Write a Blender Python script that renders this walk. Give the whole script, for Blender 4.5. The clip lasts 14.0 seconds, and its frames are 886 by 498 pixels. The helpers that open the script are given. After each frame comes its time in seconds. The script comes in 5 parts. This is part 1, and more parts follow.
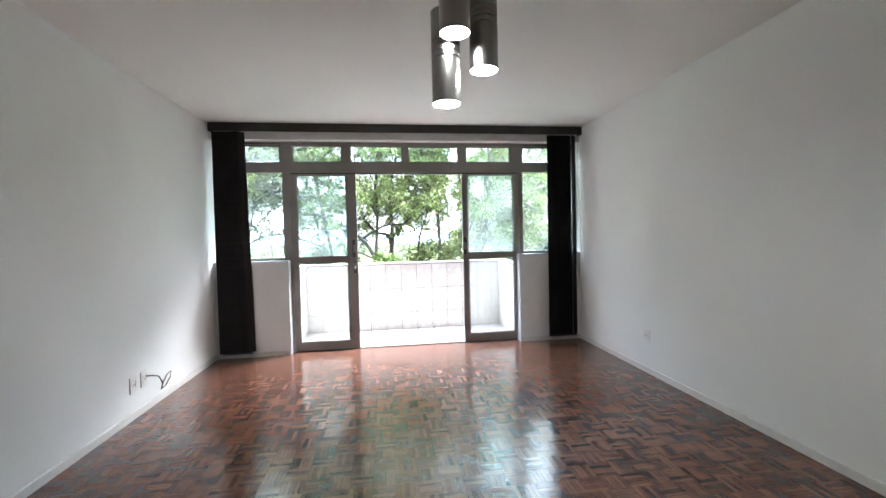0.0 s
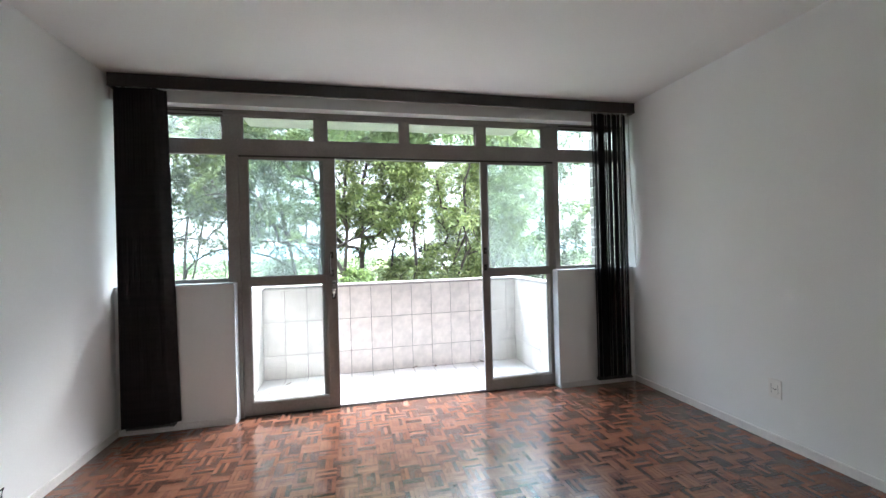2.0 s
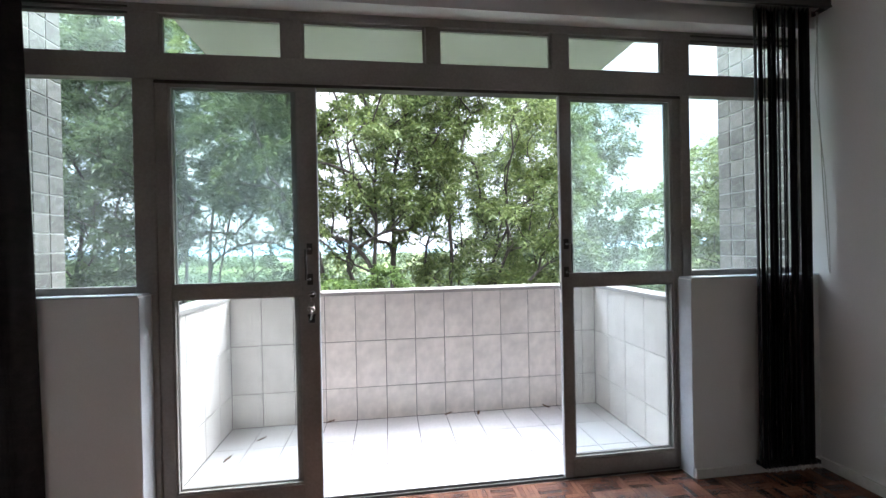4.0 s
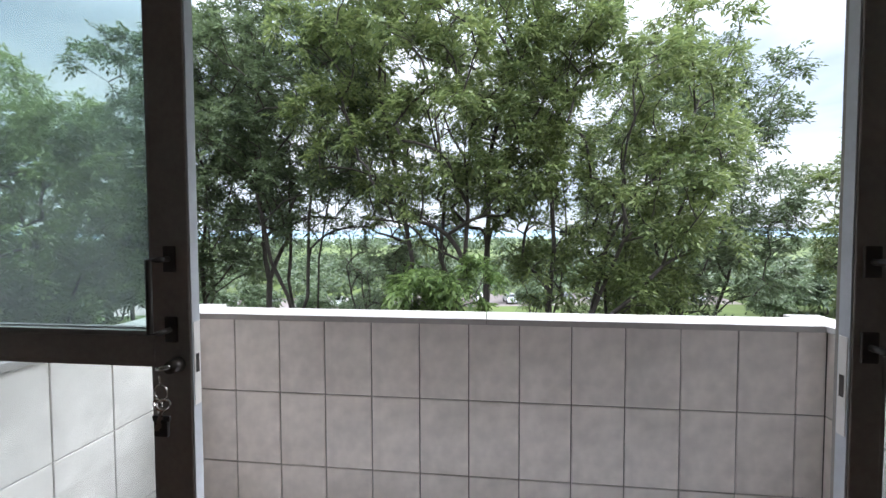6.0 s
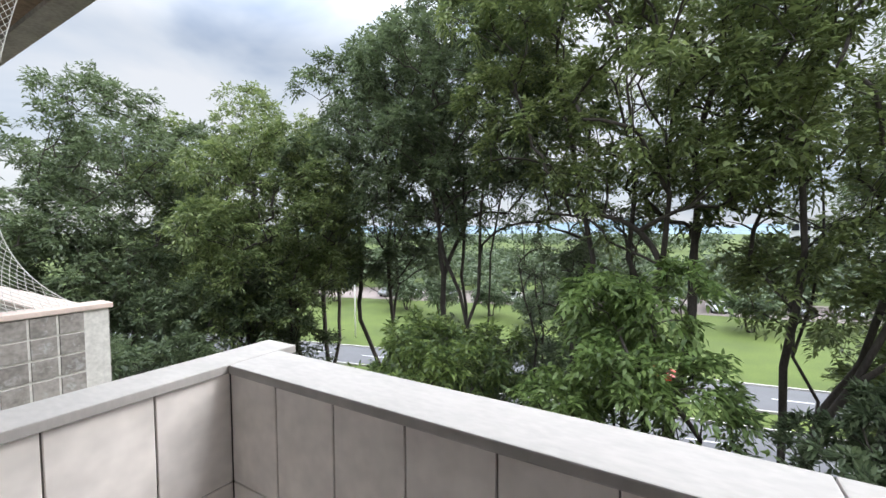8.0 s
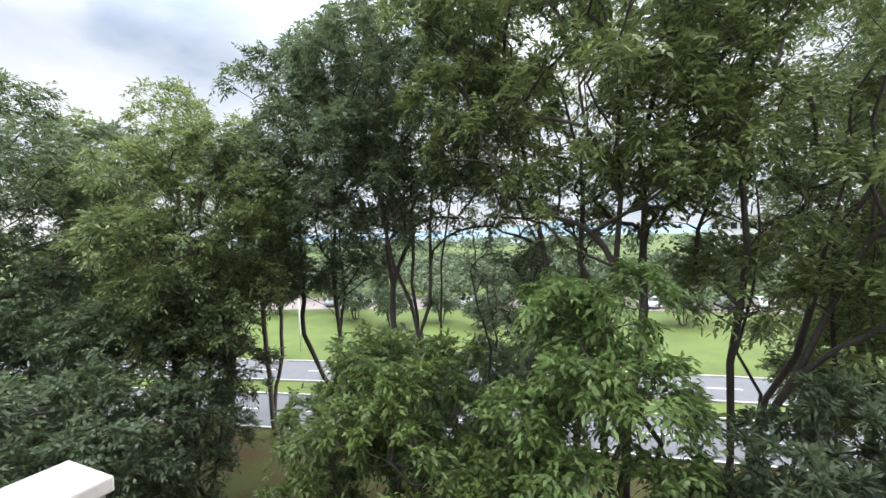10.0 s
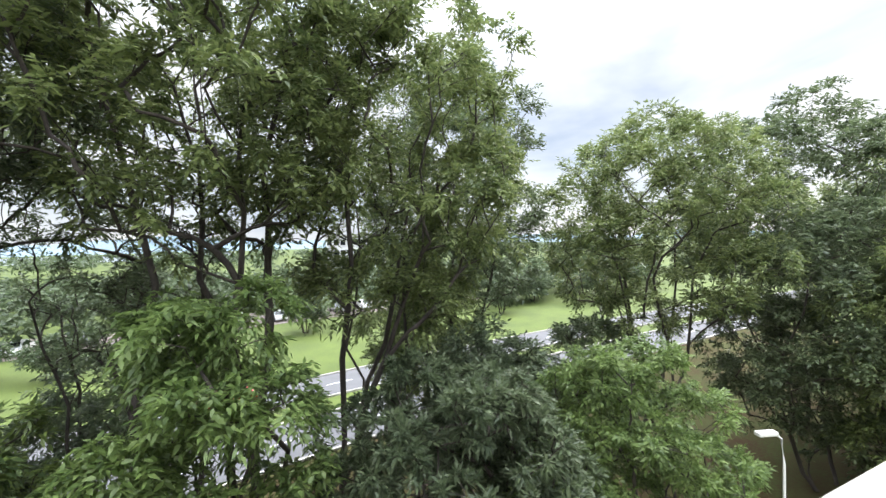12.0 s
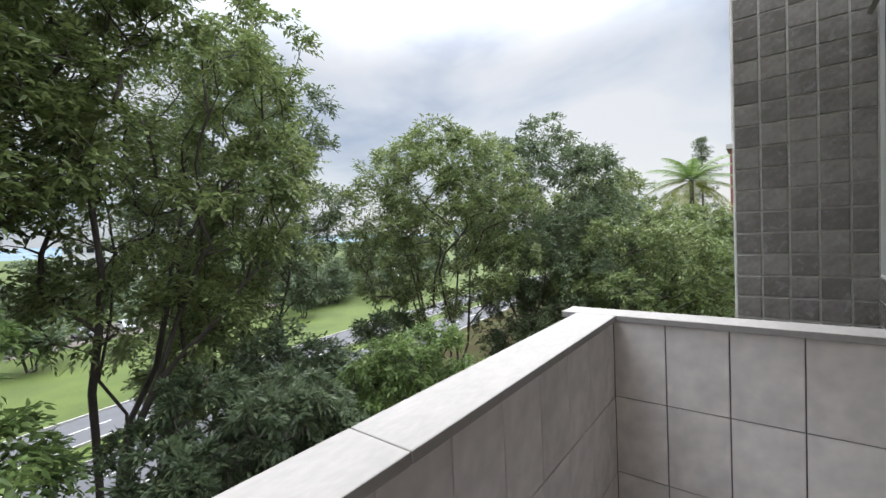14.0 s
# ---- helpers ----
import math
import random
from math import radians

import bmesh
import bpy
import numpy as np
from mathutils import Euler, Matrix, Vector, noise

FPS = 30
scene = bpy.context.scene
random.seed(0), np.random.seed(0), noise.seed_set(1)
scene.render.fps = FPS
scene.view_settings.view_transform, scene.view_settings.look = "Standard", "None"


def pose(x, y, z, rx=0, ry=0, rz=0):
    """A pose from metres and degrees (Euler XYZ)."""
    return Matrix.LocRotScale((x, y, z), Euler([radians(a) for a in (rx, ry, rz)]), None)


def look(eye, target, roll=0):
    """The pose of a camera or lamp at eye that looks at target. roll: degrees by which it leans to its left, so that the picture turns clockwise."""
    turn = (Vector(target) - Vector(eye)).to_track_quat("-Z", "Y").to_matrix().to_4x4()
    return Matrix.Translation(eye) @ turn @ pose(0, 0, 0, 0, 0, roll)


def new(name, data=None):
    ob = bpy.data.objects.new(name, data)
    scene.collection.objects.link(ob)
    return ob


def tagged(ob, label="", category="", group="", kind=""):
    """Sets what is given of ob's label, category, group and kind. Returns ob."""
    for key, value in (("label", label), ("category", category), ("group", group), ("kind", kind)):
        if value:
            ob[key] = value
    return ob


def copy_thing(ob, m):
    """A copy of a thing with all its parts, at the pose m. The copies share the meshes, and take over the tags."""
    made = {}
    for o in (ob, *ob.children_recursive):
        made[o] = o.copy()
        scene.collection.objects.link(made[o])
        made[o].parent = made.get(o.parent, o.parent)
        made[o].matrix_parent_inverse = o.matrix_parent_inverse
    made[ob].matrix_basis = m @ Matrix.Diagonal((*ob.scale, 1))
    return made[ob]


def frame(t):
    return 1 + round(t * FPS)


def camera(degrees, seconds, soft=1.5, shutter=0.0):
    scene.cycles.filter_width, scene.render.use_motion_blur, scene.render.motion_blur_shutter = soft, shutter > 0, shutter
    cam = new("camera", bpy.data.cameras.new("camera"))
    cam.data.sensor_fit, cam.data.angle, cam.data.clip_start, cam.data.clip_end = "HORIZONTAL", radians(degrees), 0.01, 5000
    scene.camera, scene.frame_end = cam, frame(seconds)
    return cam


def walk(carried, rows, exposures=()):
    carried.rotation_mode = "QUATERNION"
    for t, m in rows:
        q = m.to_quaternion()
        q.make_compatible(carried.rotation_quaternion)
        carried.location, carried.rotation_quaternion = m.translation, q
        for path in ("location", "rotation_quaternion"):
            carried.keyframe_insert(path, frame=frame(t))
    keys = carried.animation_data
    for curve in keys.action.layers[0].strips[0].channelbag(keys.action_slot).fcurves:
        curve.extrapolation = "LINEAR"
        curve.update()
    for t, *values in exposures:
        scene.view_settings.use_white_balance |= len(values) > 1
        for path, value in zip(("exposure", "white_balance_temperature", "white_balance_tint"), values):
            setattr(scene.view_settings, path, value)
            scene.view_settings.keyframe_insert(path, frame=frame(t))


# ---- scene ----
cam = camera(94.32, 14.0)
# seconds, x, y, z, then the turns about x, y and z
PATH = [
    (0.0, 0.070, -0.094, 1.310, 88.23, 1.32, -7.70),
    (0.5, 0.002, 0.252, 1.319, 89.25, 1.81, -9.44),
    (1.0, -0.077, 0.578, 1.300, 89.77, 1.95, -10.76),
    (1.5, -0.165, 0.928, 1.300, 89.86, 1.76, -11.92),
    (2.0, -0.170, 1.323, 1.284, 90.10, 1.52, -12.66),
    (4.5, 0.156, 3.068, 1.262, 89.39, 0.85, -5.29),
    (5.0, 0.253, 3.392, 1.270, 88.78, 0.52, -2.63),
    (5.5, 0.333, 3.708, 1.274, 88.29, 0.23, 1.07),
    (6.0, 0.351, 4.046, 1.317, 87.84, 0.19, 6.69),
    (6.5, 0.385, 4.353, 1.315, 87.64, 0.21, 14.19),
    (7.0, 0.377, 4.614, 1.328, 87.42, 0.19, 22.61),
    (7.5, 0.269, 4.881, 1.338, 87.26, 0.31, 31.02),
    (10.0, -0.222, 5.663, 1.353, 87.93, 1.64, 23.68),
    (10.5, -0.174, 5.671, 1.342, 87.70, 1.24, 12.37),
    (11.0, -0.164, 5.673, 1.343, 87.95, 1.10, -0.87),
    (11.5, -0.171, 5.680, 1.355, 88.39, 1.17, -13.75),
    (12.0, -0.188, 5.682, 1.354, 88.77, 1.34, -25.27),
    (12.5, -0.192, 5.611, 1.357, 88.86, 1.58, -34.88),
    (13.0, -0.174, 5.515, 1.355, 88.66, 1.86, -42.44),
    (13.5, -0.197, 5.404, 1.343, 88.29, 2.19, -48.26),
    (14.0, -0.208, 5.317, 1.340, 87.85, 2.61, -52.26),
]
EXPOSURES = [(0.0, 3.75, 5950, 10), (2.2, 3.18, 6000, 10), (4.3, 2.25, 6000, 12), (5.0, 1.98, 6050, 13), (6.0, 1.3, 6050, 11), (6.5, 1.05, 6100, 11), (7.0, 0.88, 6200, 10), (7.7, 0.75, 6300, 10), (10.0, 0.98, 6400, 10), (11.0, 1.25, 6500, 10), (12.0, 1.05, 6500, 10), (13.0, 0.75, 6400, 10), (14.0, 0.54, 6400, 10)]
walk(cam, [(t, pose(x, y, z, rx, ry, rz)) for t, x, y, z, rx, ry, rz in PATH], EXPOSURES)

# ---- world, sun, lamps ----
SKY = 1.0
world = bpy.data.worlds.new("overcast_sky")
scene.world = world
world.use_nodes = True
wn, wl = world.node_tree.nodes, world.node_tree.links
wn.clear()
w_out = wn.new("ShaderNodeOutputWorld")
w_bg = wn.new("ShaderNodeBackground")
w_sky = wn.new("ShaderNodeTexSky")
w_sky.sky_type = "NISHITA"
w_sky.sun_disc = False
w_sky.sun_elevation = radians(42)
w_sky.sun_rotation = radians(59)
w_gain = wn.new("ShaderNodeMix")
w_gain.data_type = "RGBA"
w_gain.blend_type = "MULTIPLY"
w_gain.inputs[0].default_value = 1.0
w_gain.inputs[7].default_value = (0.12, 0.12, 0.12, 1)
w_co = wn.new("ShaderNodeTexCoord")
w_map = wn.new("ShaderNodeMapping")
w_map.inputs["Scale"].default_value = (1.0, 1.0, 2.2)
w_noise = wn.new("ShaderNodeTexNoise")
w_noise.inputs["Scale"].default_value = 2.1
w_noise.inputs["Detail"].default_value = 5.0
w_noise.inputs["Roughness"].default_value = 0.5
w_noise.inputs["Distortion"].default_value = 0.35
w_ramp = wn.new("ShaderNodeValToRGB")
w_ramp.color_ramp.elements[0].position, w_ramp.color_ramp.elements[0].color = 0.34, (0.47, 0.55, 0.69, 1)
w_ramp.color_ramp.elements[1].position, w_ramp.color_ramp.elements[1].color = 0.60, (0.97, 0.97, 0.98, 1)
w_mid = w_ramp.color_ramp.elements.new(0.47)
w_mid.color = (0.78, 0.83, 0.90, 1)
w_mix = wn.new("ShaderNodeMix")
w_mix.data_type = "RGBA"
w_mix.inputs[0].default_value = 0.82
wl.new(w_co.outputs["Generated"], w_map.inputs["Vector"])
wl.new(w_map.outputs["Vector"], w_noise.inputs["Vector"])
wl.new(w_noise.outputs["Fac"], w_ramp.inputs["Fac"])
wl.new(w_sky.outputs["Color"], w_gain.inputs[6])
wl.new(w_gain.outputs[2], w_mix.inputs[6])
wl.new(w_ramp.outputs["Color"], w_mix.inputs[7])
w_bg.inputs["Strength"].default_value = SKY
# an overcast sky brightens from the horizon towards the zenith
w_sep = wn.new("ShaderNodeSeparateXYZ")
w_rise = wn.new("ShaderNodeMapRange")
w_rise.interpolation_type = "SMOOTHSTEP"
w_rise.inputs["From Min"].default_value, w_rise.inputs["From Max"].default_value = 0.35, 0.85
w_rise.inputs["To Min"].default_value, w_rise.inputs["To Max"].default_value = 0.60, 4.4
w_scale = wn.new("ShaderNodeVectorMath")
w_scale.operation = "SCALE"
wl.new(w_co.outputs["Generated"], w_sep.inputs[0])
wl.new(w_sep.outputs["Z"], w_rise.inputs["Value"])
wl.new(w_mix.outputs[2], w_scale.inputs[0])
wl.new(w_rise.outputs[0], w_scale.inputs["Scale"])
wl.new(w_scale.outputs[0], w_bg.inputs["Color"])
wl.new(w_bg.outputs["Background"], w_out.inputs["Surface"])

sun_data = bpy.data.lights.new("sun", "SUN")
sun_data.energy = 1.5
sun_data.angle = radians(35)
sun_data.color = (1.0, 0.96, 0.9)
sun = new("sun", sun_data)
sun.matrix_world = look((44, 26, 46), (0, 0, 0))


# ---- materials ----
def mat(name, color, rough=0.6, metal=0.0, var=0.12, scale=6.0, fine=60.0, bump=0.0, spec=0.5, rand="", amount=0.0, stretch=(1, 1, 1), tint=None, coat=0.0, scuff=0.0):
    """A surface with grain at two scales; rand adds a change from piece to piece ('object' or 'island')."""
    m = bpy.data.materials.new(name)
    m.use_nodes = True
    n, l = m.node_tree.nodes, m.node_tree.links
    b = n["Principled BSDF"]
    b.inputs["Roughness"].default_value = rough
    b.inputs["Metallic"].default_value = metal
    b.inputs["Specular IOR Level"].default_value = spec
    b.inputs["Coat Weight"].default_value = coat
    b.inputs["Coat Roughness"].default_value = 0.12
    co = n.new("ShaderNodeTexCoord")
    mp = n.new("ShaderNodeMapping")
    mp.inputs["Scale"].default_value = stretch
    l.new(co.outputs["Object"], mp.inputs["Vector"])
    vec = mp.outputs["Vector"]
    big = n.new("ShaderNodeTexNoise")
    big.inputs["Scale"].default_value = scale
    big.inputs["Detail"].default_value = 3.0
    small = n.new("ShaderNodeTexNoise")
    small.inputs["Scale"].default_value = fine
    small.inputs["Detail"].default_value = 2.0
    add = n.new("ShaderNodeMath")
    add.operation = "ADD"
    l.new(vec, big.inputs["Vector"])
    l.new(vec, small.inputs["Vector"])
    l.new(big.outputs["Fac"], add.inputs[0])
    l.new(small.outputs["Fac"], add.inputs[1])
    fac = add.outputs[0]
    span = (0.7, 1.3)
    if rand:
        src = n.new("ShaderNodeObjectInfo") if rand == "object" else n.new("ShaderNodeNewGeometry")
        out = src.outputs["Random"] if rand == "object" else src.outputs["Random Per Island"]
        mul = n.new("ShaderNodeMath")
        mul.operation = "MULTIPLY_ADD"
        mul.inputs[1].default_value = amount
        mul.inputs[2].default_value = -amount / 2
        l.new(out, mul.inputs[0])
        add2 = n.new("ShaderNodeMath")
        add2.operation = "ADD"
        l.new(fac, add2.inputs[0])
        l.new(mul.outputs[0], add2.inputs[1])
        fac = add2.outputs[0]
        if rand == "object":
            shift = n.new("ShaderNodeVectorMath")
            shift.operation = "ADD"
            wide = n.new("ShaderNodeMath")
            wide.operation = "MULTIPLY"
            wide.inputs[1].default_value = 37.0
            l.new(out, wide.inputs[0])
            l.new(mp.outputs["Vector"], shift.inputs[0])
            l.new(wide.outputs[0], shift.inputs[1])
            l.new(shift.outputs[0], big.inputs["Vector"])
    rng = n.new("ShaderNodeMapRange")
    rng.inputs["From Min"].default_value, rng.inputs["From Max"].default_value = span
    l.new(fac, rng.inputs["Value"])
    mix = n.new("ShaderNodeMix")
    mix.data_type = "RGBA"
    lo = tuple(max(0, c * (1 - var)) for c in color)
    hi = tuple(min(1, c * (1 + var)) for c in color) if tint is None else tint
    mix.inputs[6].default_value, mix.inputs[7].default_value = (*lo, 1), (*hi, 1)
    l.new(rng.outputs[0], mix.inputs[0])
    shade = mix.outputs[2]
    if scuff:
        worn = n.new("ShaderNodeTexNoise")
        worn.inputs["Scale"].default_value = 22.0
        worn.inputs["Detail"].default_value = 6.0
        worn.inputs["Roughness"].default_value = 0.62
        worn.inputs["Distortion"].default_value = 0.8
        l.new(big.inputs["Vector"].links[0].from_socket, worn.inputs["Vector"])
        edge = n.new("ShaderNodeMapRange")
        edge.inputs["From Min"].default_value, edge.inputs["From Max"].default_value = 0.57, 0.67
        edge.inputs["To Max"].default_value = scuff
        l.new(worn.outputs["Fac"], edge.inputs["Value"])
        over = n.new("ShaderNodeMix")
        over.data_type = "RGBA"
        over.inputs[7].default_value = (0.5, 0.5, 0.49, 1)
        l.new(edge.outputs[0], over.inputs[0])
        l.new(shade, over.inputs[6])
        shade = over.outputs[2]
    l.new(shade, b.inputs["Base Color"])
    if bump:
        bp = n.new("ShaderNodeBump")
        bp.inputs["Strength"].default_value = bump
        bp.inputs["Distance"].default_value = 0.01
        l.new(add.outputs[0], bp.inputs["Height"])
        l.new(bp.outputs["Normal"], b.inputs["Normal"])
    return m


def leaf_mat(name, dark, light):
    m = bpy.data.materials.new(name)
    m.use_nodes = True
    n, l = m.node_tree.nodes, m.node_tree.links
    b = n["Principled BSDF"]
    b.inputs["Roughness"].default_value = 0.42
    b.inputs["Specular IOR Level"].default_value = 0.4
    g = n.new("ShaderNodeNewGeometry")
    co = n.new("ShaderNodeTexCoord")
    no = n.new("ShaderNodeTexNoise")
    no.inputs["Scale"].default_value = 0.9
    no.inputs["Detail"].default_value = 4
    l.new(co.outputs["Object"], no.inputs["Vector"])
    ad = n.new("ShaderNodeMath")
    ad.operation = "MULTIPLY_ADD"
    ad.inputs[1].default_value = 0.55
    l.new(g.outputs["Random Per Island"], ad.inputs[0])
    l.new(no.outputs["Fac"], ad.inputs[2])
    r = n.new("ShaderNodeMapRange")
    r.inputs["From Min"].default_value, r.inputs["From Max"].default_value = 0.4, 1.05
    l.new(ad.outputs[0], r.inputs["Value"])
    mx = n.new("ShaderNodeMix")
    mx.data_type = "RGBA"
    mx.inputs[6].default_value, mx.inputs[7].default_value = (*dark, 1), (*light, 1)
    l.new(r.outputs[0], mx.inputs[0])
    l.new(mx.outputs[2], b.inputs["Base Color"])
    tr = n.new("ShaderNodeBsdfTranslucent")
    l.new(mx.outputs[2], tr.inputs["Color"])
    sh = n.new("ShaderNodeMixShader")
    sh.inputs[0].default_value = 0.46
    l.new(b.outputs[0], sh.inputs[1])
    l.new(tr.outputs[0], sh.inputs[2])
    l.new(sh.outputs[0], n["Material Output"].inputs["Surface"])
    return m


def glass_mat(name, color=(0.93, 0.97, 0.96), haze=0.06):
    m = bpy.data.materials.new(name)
    m.use_nodes = True
    n, l = m.node_tree.nodes, m.node_tree.links
    n.remove(n["Principled BSDF"])
    clear = n.new("ShaderNodeBsdfTransparent")
    clear.inputs["Color"].default_value = (*color, 1)
    dust = n.new("ShaderNodeBsdfTranslucent")
    dust.inputs["Color"].default_value = (0.8, 0.86, 0.86, 1)
    gloss = n.new("ShaderNodeBsdfGlossy")
    gloss.inputs["Roughness"].default_value = 0.02
    co = n.new("ShaderNodeTexCoord")
    no = n.new("ShaderNodeTexNoise")
    no.inputs["Scale"].default_value = 2.2
    no.inputs["Detail"].default_value = 6
    l.new(co.outputs["Object"], no.inputs["Vector"])
    r = n.new("ShaderNodeMapRange")
    r.inputs["From Min"].default_value, r.inputs["From Max"].default_value = 0.3, 0.75
    r.inputs["To Min"].default_value, r.inputs["To Max"].default_value = haze * 0.4, haze * 1.6
    l.new(no.outputs["Fac"], r.inputs["Value"])
    m1, m2 = n.new("ShaderNodeMixShader"), n.new("ShaderNodeMixShader")
    lw = n.new("ShaderNodeLayerWeight")
    lw.inputs["Blend"].default_value = 0.5
    pw = n.new("ShaderNodeMath")
    pw.operation = "POWER"
    pw.inputs[1].default_value = 4.0
    l.new(lw.outputs["Facing"], pw.inputs[0])
    fr = n.new("ShaderNodeMath")
    fr.operation = "MULTIPLY_ADD"
    fr.inputs[1].default_value, fr.inputs[2].default_value = 0.45, 0.02
    l.new(pw.outputs[0], fr.inputs[0])
    l.new(r.outputs[0], m1.inputs[0])
    l.new(clear.outputs[0], m1.inputs[1])
    l.new(dust.outputs[0], m1.inputs[2])
    l.new(fr.outputs[0], m2.inputs[0])
    l.new(m1.outputs[0], m2.inputs[1])
    l.new(gloss.outputs[0], m2.inputs[2])
    l.new(m2.outputs[0], n["Material Output"].inputs["Surface"])
    return m


def glow_mat(name, color, strength):
    m = bpy.data.materials.new(name)
    m.use_nodes = True
    b = m.node_tree.nodes["Principled BSDF"]
    b.inputs["Base Color"].default_value = (*color, 1)
    b.inputs["Emission Color"].default_value = (*color, 1)
    b.inputs["Emission Strength"].default_value = strength
    return m


WALL = mat("white_wall_paint", (0.84, 0.84, 0.83), 0.75, var=0.03, scale=1.6, fine=160, bump=0.06)
CEIL = mat("ceiling_paint", (0.84, 0.82, 0.79), 0.85, var=0.03, scale=1.2, fine=90, bump=0.05)
BASE = mat("skirting_paint", (0.74, 0.72, 0.70), 0.5, var=0.06, scale=9)
FRAME = mat("painted_steel", (0.29, 0.27, 0.25), 0.45, var=0.12, scale=5, fine=80, bump=0.04)
FRAME_DARK = mat("dark_steel", (0.045, 0.04, 0.036), 0.4, var=0.2, scale=8)
PALE_JAMB = mat("pale_grey_jamb", (0.55, 0.58, 0.62), 0.5, var=0.06, scale=6)
GLASS = glass_mat("dusty_window_glass", (0.90, 0.95, 0.94), haze=0.045)
GLASS_LOW = glass_mat("door_glass", (0.95, 0.97, 0.97), haze=0.012)
GLASS_TOP = glass_mat("transom_glass", (0.88, 0.95, 0.92), haze=0.06)
FABRIC = mat("charcoal_blind_fabric", (0.028, 0.026, 0.027), 0.85, var=0.25, scale=30, fine=300, bump=0.15, spec=0.2)
FABRIC_EDGE = mat("grey_blind_fabric", (0.10, 0.095, 0.09), 0.8, var=0.2, scale=30, fine=300, spec=0.2)
VALANCE = mat("dark_brown_valance", (0.04, 0.034, 0.032), 0.5, var=0.2, scale=4, fine=50)
CHAIN = mat("clear_plastic_chain", (0.55, 0.53, 0.5), 0.3)
PLASTIC = mat("white_plastic", (0.82, 0.80, 0.77), 0.3, var=0.02)
BLACK = mat("black_plastic", (0.012, 0.012, 0.013), 0.4, var=0.2)
STEEL = mat("brushed_steel", (0.34, 0.33, 0.31), 0.28, 1.0, var=0.10, scale=3, fine=40, stretch=(60, 60, 1))
CHROME = mat("worn_chrome", (0.55, 0.54, 0.52), 0.25, 1.0, var=0.15, scale=40)
LAMP_GLOW = glow_mat("lamp_light", (1.0, 0.97, 0.9), 14.0)
TILE = mat("mottled_beige_tile", (0.80, 0.745, 0.70), 0.32, var=0.13, scale=7, fine=15, rand="object", amount=0.12, bump=0.02)
TILE_FLOOR = mat("pale_floor_tile", (0.74, 0.71, 0.70), 0.3, var=0.06, scale=6, fine=40, rand="object", amount=0.1)
GROUT = mat("grey_grout", (0.13, 0.115, 0.105), 0.9, var=0.25, scale=20)
MARBLE = mat("white_marble_cap", (0.435, 0.41, 0.385), 0.55, spec=0.3, var=0.08, scale=5, fine=30, bump=0.03, stretch=(1, 2.2, 1))
MARBLE_PINK = mat("pinkish_marble_cap", (0.62, 0.50, 0.44), 0.45, var=0.1, scale=5)
GREY_TILE = mat("grey_glazed_tile", (0.285, 0.262, 0.243), 0.25, var=0.3, scale=14, fine=50, rand="object", amount=0.5, bump=0.05, scuff=0.55)
GREY_TILE_J = mat("grey_glazed_tile_field", (0.285, 0.262, 0.243), 0.25, var=0.3, scale=14, fine=50, rand="island", amount=0.5, bump=0.05, scuff=0.55)
STAINED_SLAB = mat("stained_brown_slab", (0.20, 0.145, 0.10), 0.9, var=0.35, scale=3, fine=30)
GROUT_LIGHT = mat("pale_grout", (0.60, 0.58, 0.54), 0.9, var=0.15, scale=20)
WHITE_MOSAIC = mat("white_mosaic", (0.62, 0.63, 0.62), 0.3, var=0.1, scale=20, rand="island", amount=0.2)
CONCRETE = mat("stained_concrete", (0.17, 0.145, 0.10), 0.9, var=0.25, scale=2.5, fine=40, bump=0.15)
SOFFIT = mat("khaki_soffit_paint", (0.62, 0.60, 0.53), 0.85, var=0.08, scale=2.5, fine=60)
FASCIA = mat("weathered_fascia", (0.36, 0.34, 0.31), 0.8, var=0.25, scale=5, fine=40)
WOOD_OBJ = mat("parquet_slat", (0.108, 0.047, 0.033), 0.2, var=0.36, scale=9, fine=120, rand="object", amount=0.6, stretch=(1, 1, 1), tint=(0.222, 0.100, 0.062), coat=0.4, bump=0.02)
WOOD_ISL = mat("parquet_field", (0.108, 0.047, 0.033), 0.2, var=0.36, scale=9, fine=120, rand="island", amount=0.6, tint=(0.222, 0.100, 0.062), coat=0.4, bump=0.02)
WOOD_GAP = mat("parquet_gap", (0.03, 0.013, 0.008), 0.7)
BARK = mat("grey_brown_bark", (0.055, 0.045, 0.038), 0.9, var=0.4, scale=5, fine=40, bump=0.5, stretch=(1, 1, 0.25))
LEAF_MID = leaf_mat("mid_green_leaves", (0.072, 0.104, 0.038), (0.222, 0.270, 0.096))
LEAF_DARK = leaf_mat("dark_green_leaves", (0.052, 0.076, 0.040), (0.148, 0.188, 0.090))
LEAF_BLUE = leaf_mat("grey_green_leaves", (0.052, 0.078, 0.042), (0.138, 0.178, 0.092))
LEAF_BROAD = leaf_mat("broad_green_leaves", (0.040, 0.072, 0.028), (0.175, 0.235, 0.062))
LEAF_LIGHT = leaf_mat("fresh_green_leaves", (0.066, 0.110, 0.032), (0.200, 0.280, 0.085))
LEAF_YELLOW = leaf_mat("palm_leaves", (0.07, 0.11, 0.025), (0.27, 0.25, 0.06))
GRASS = mat("lawn_grass", (0.058, 0.088, 0.010), 0.9, var=0.3, scale=0.25, fine=9, tint=(0.088, 0.122, 0.016), bump=0.3)
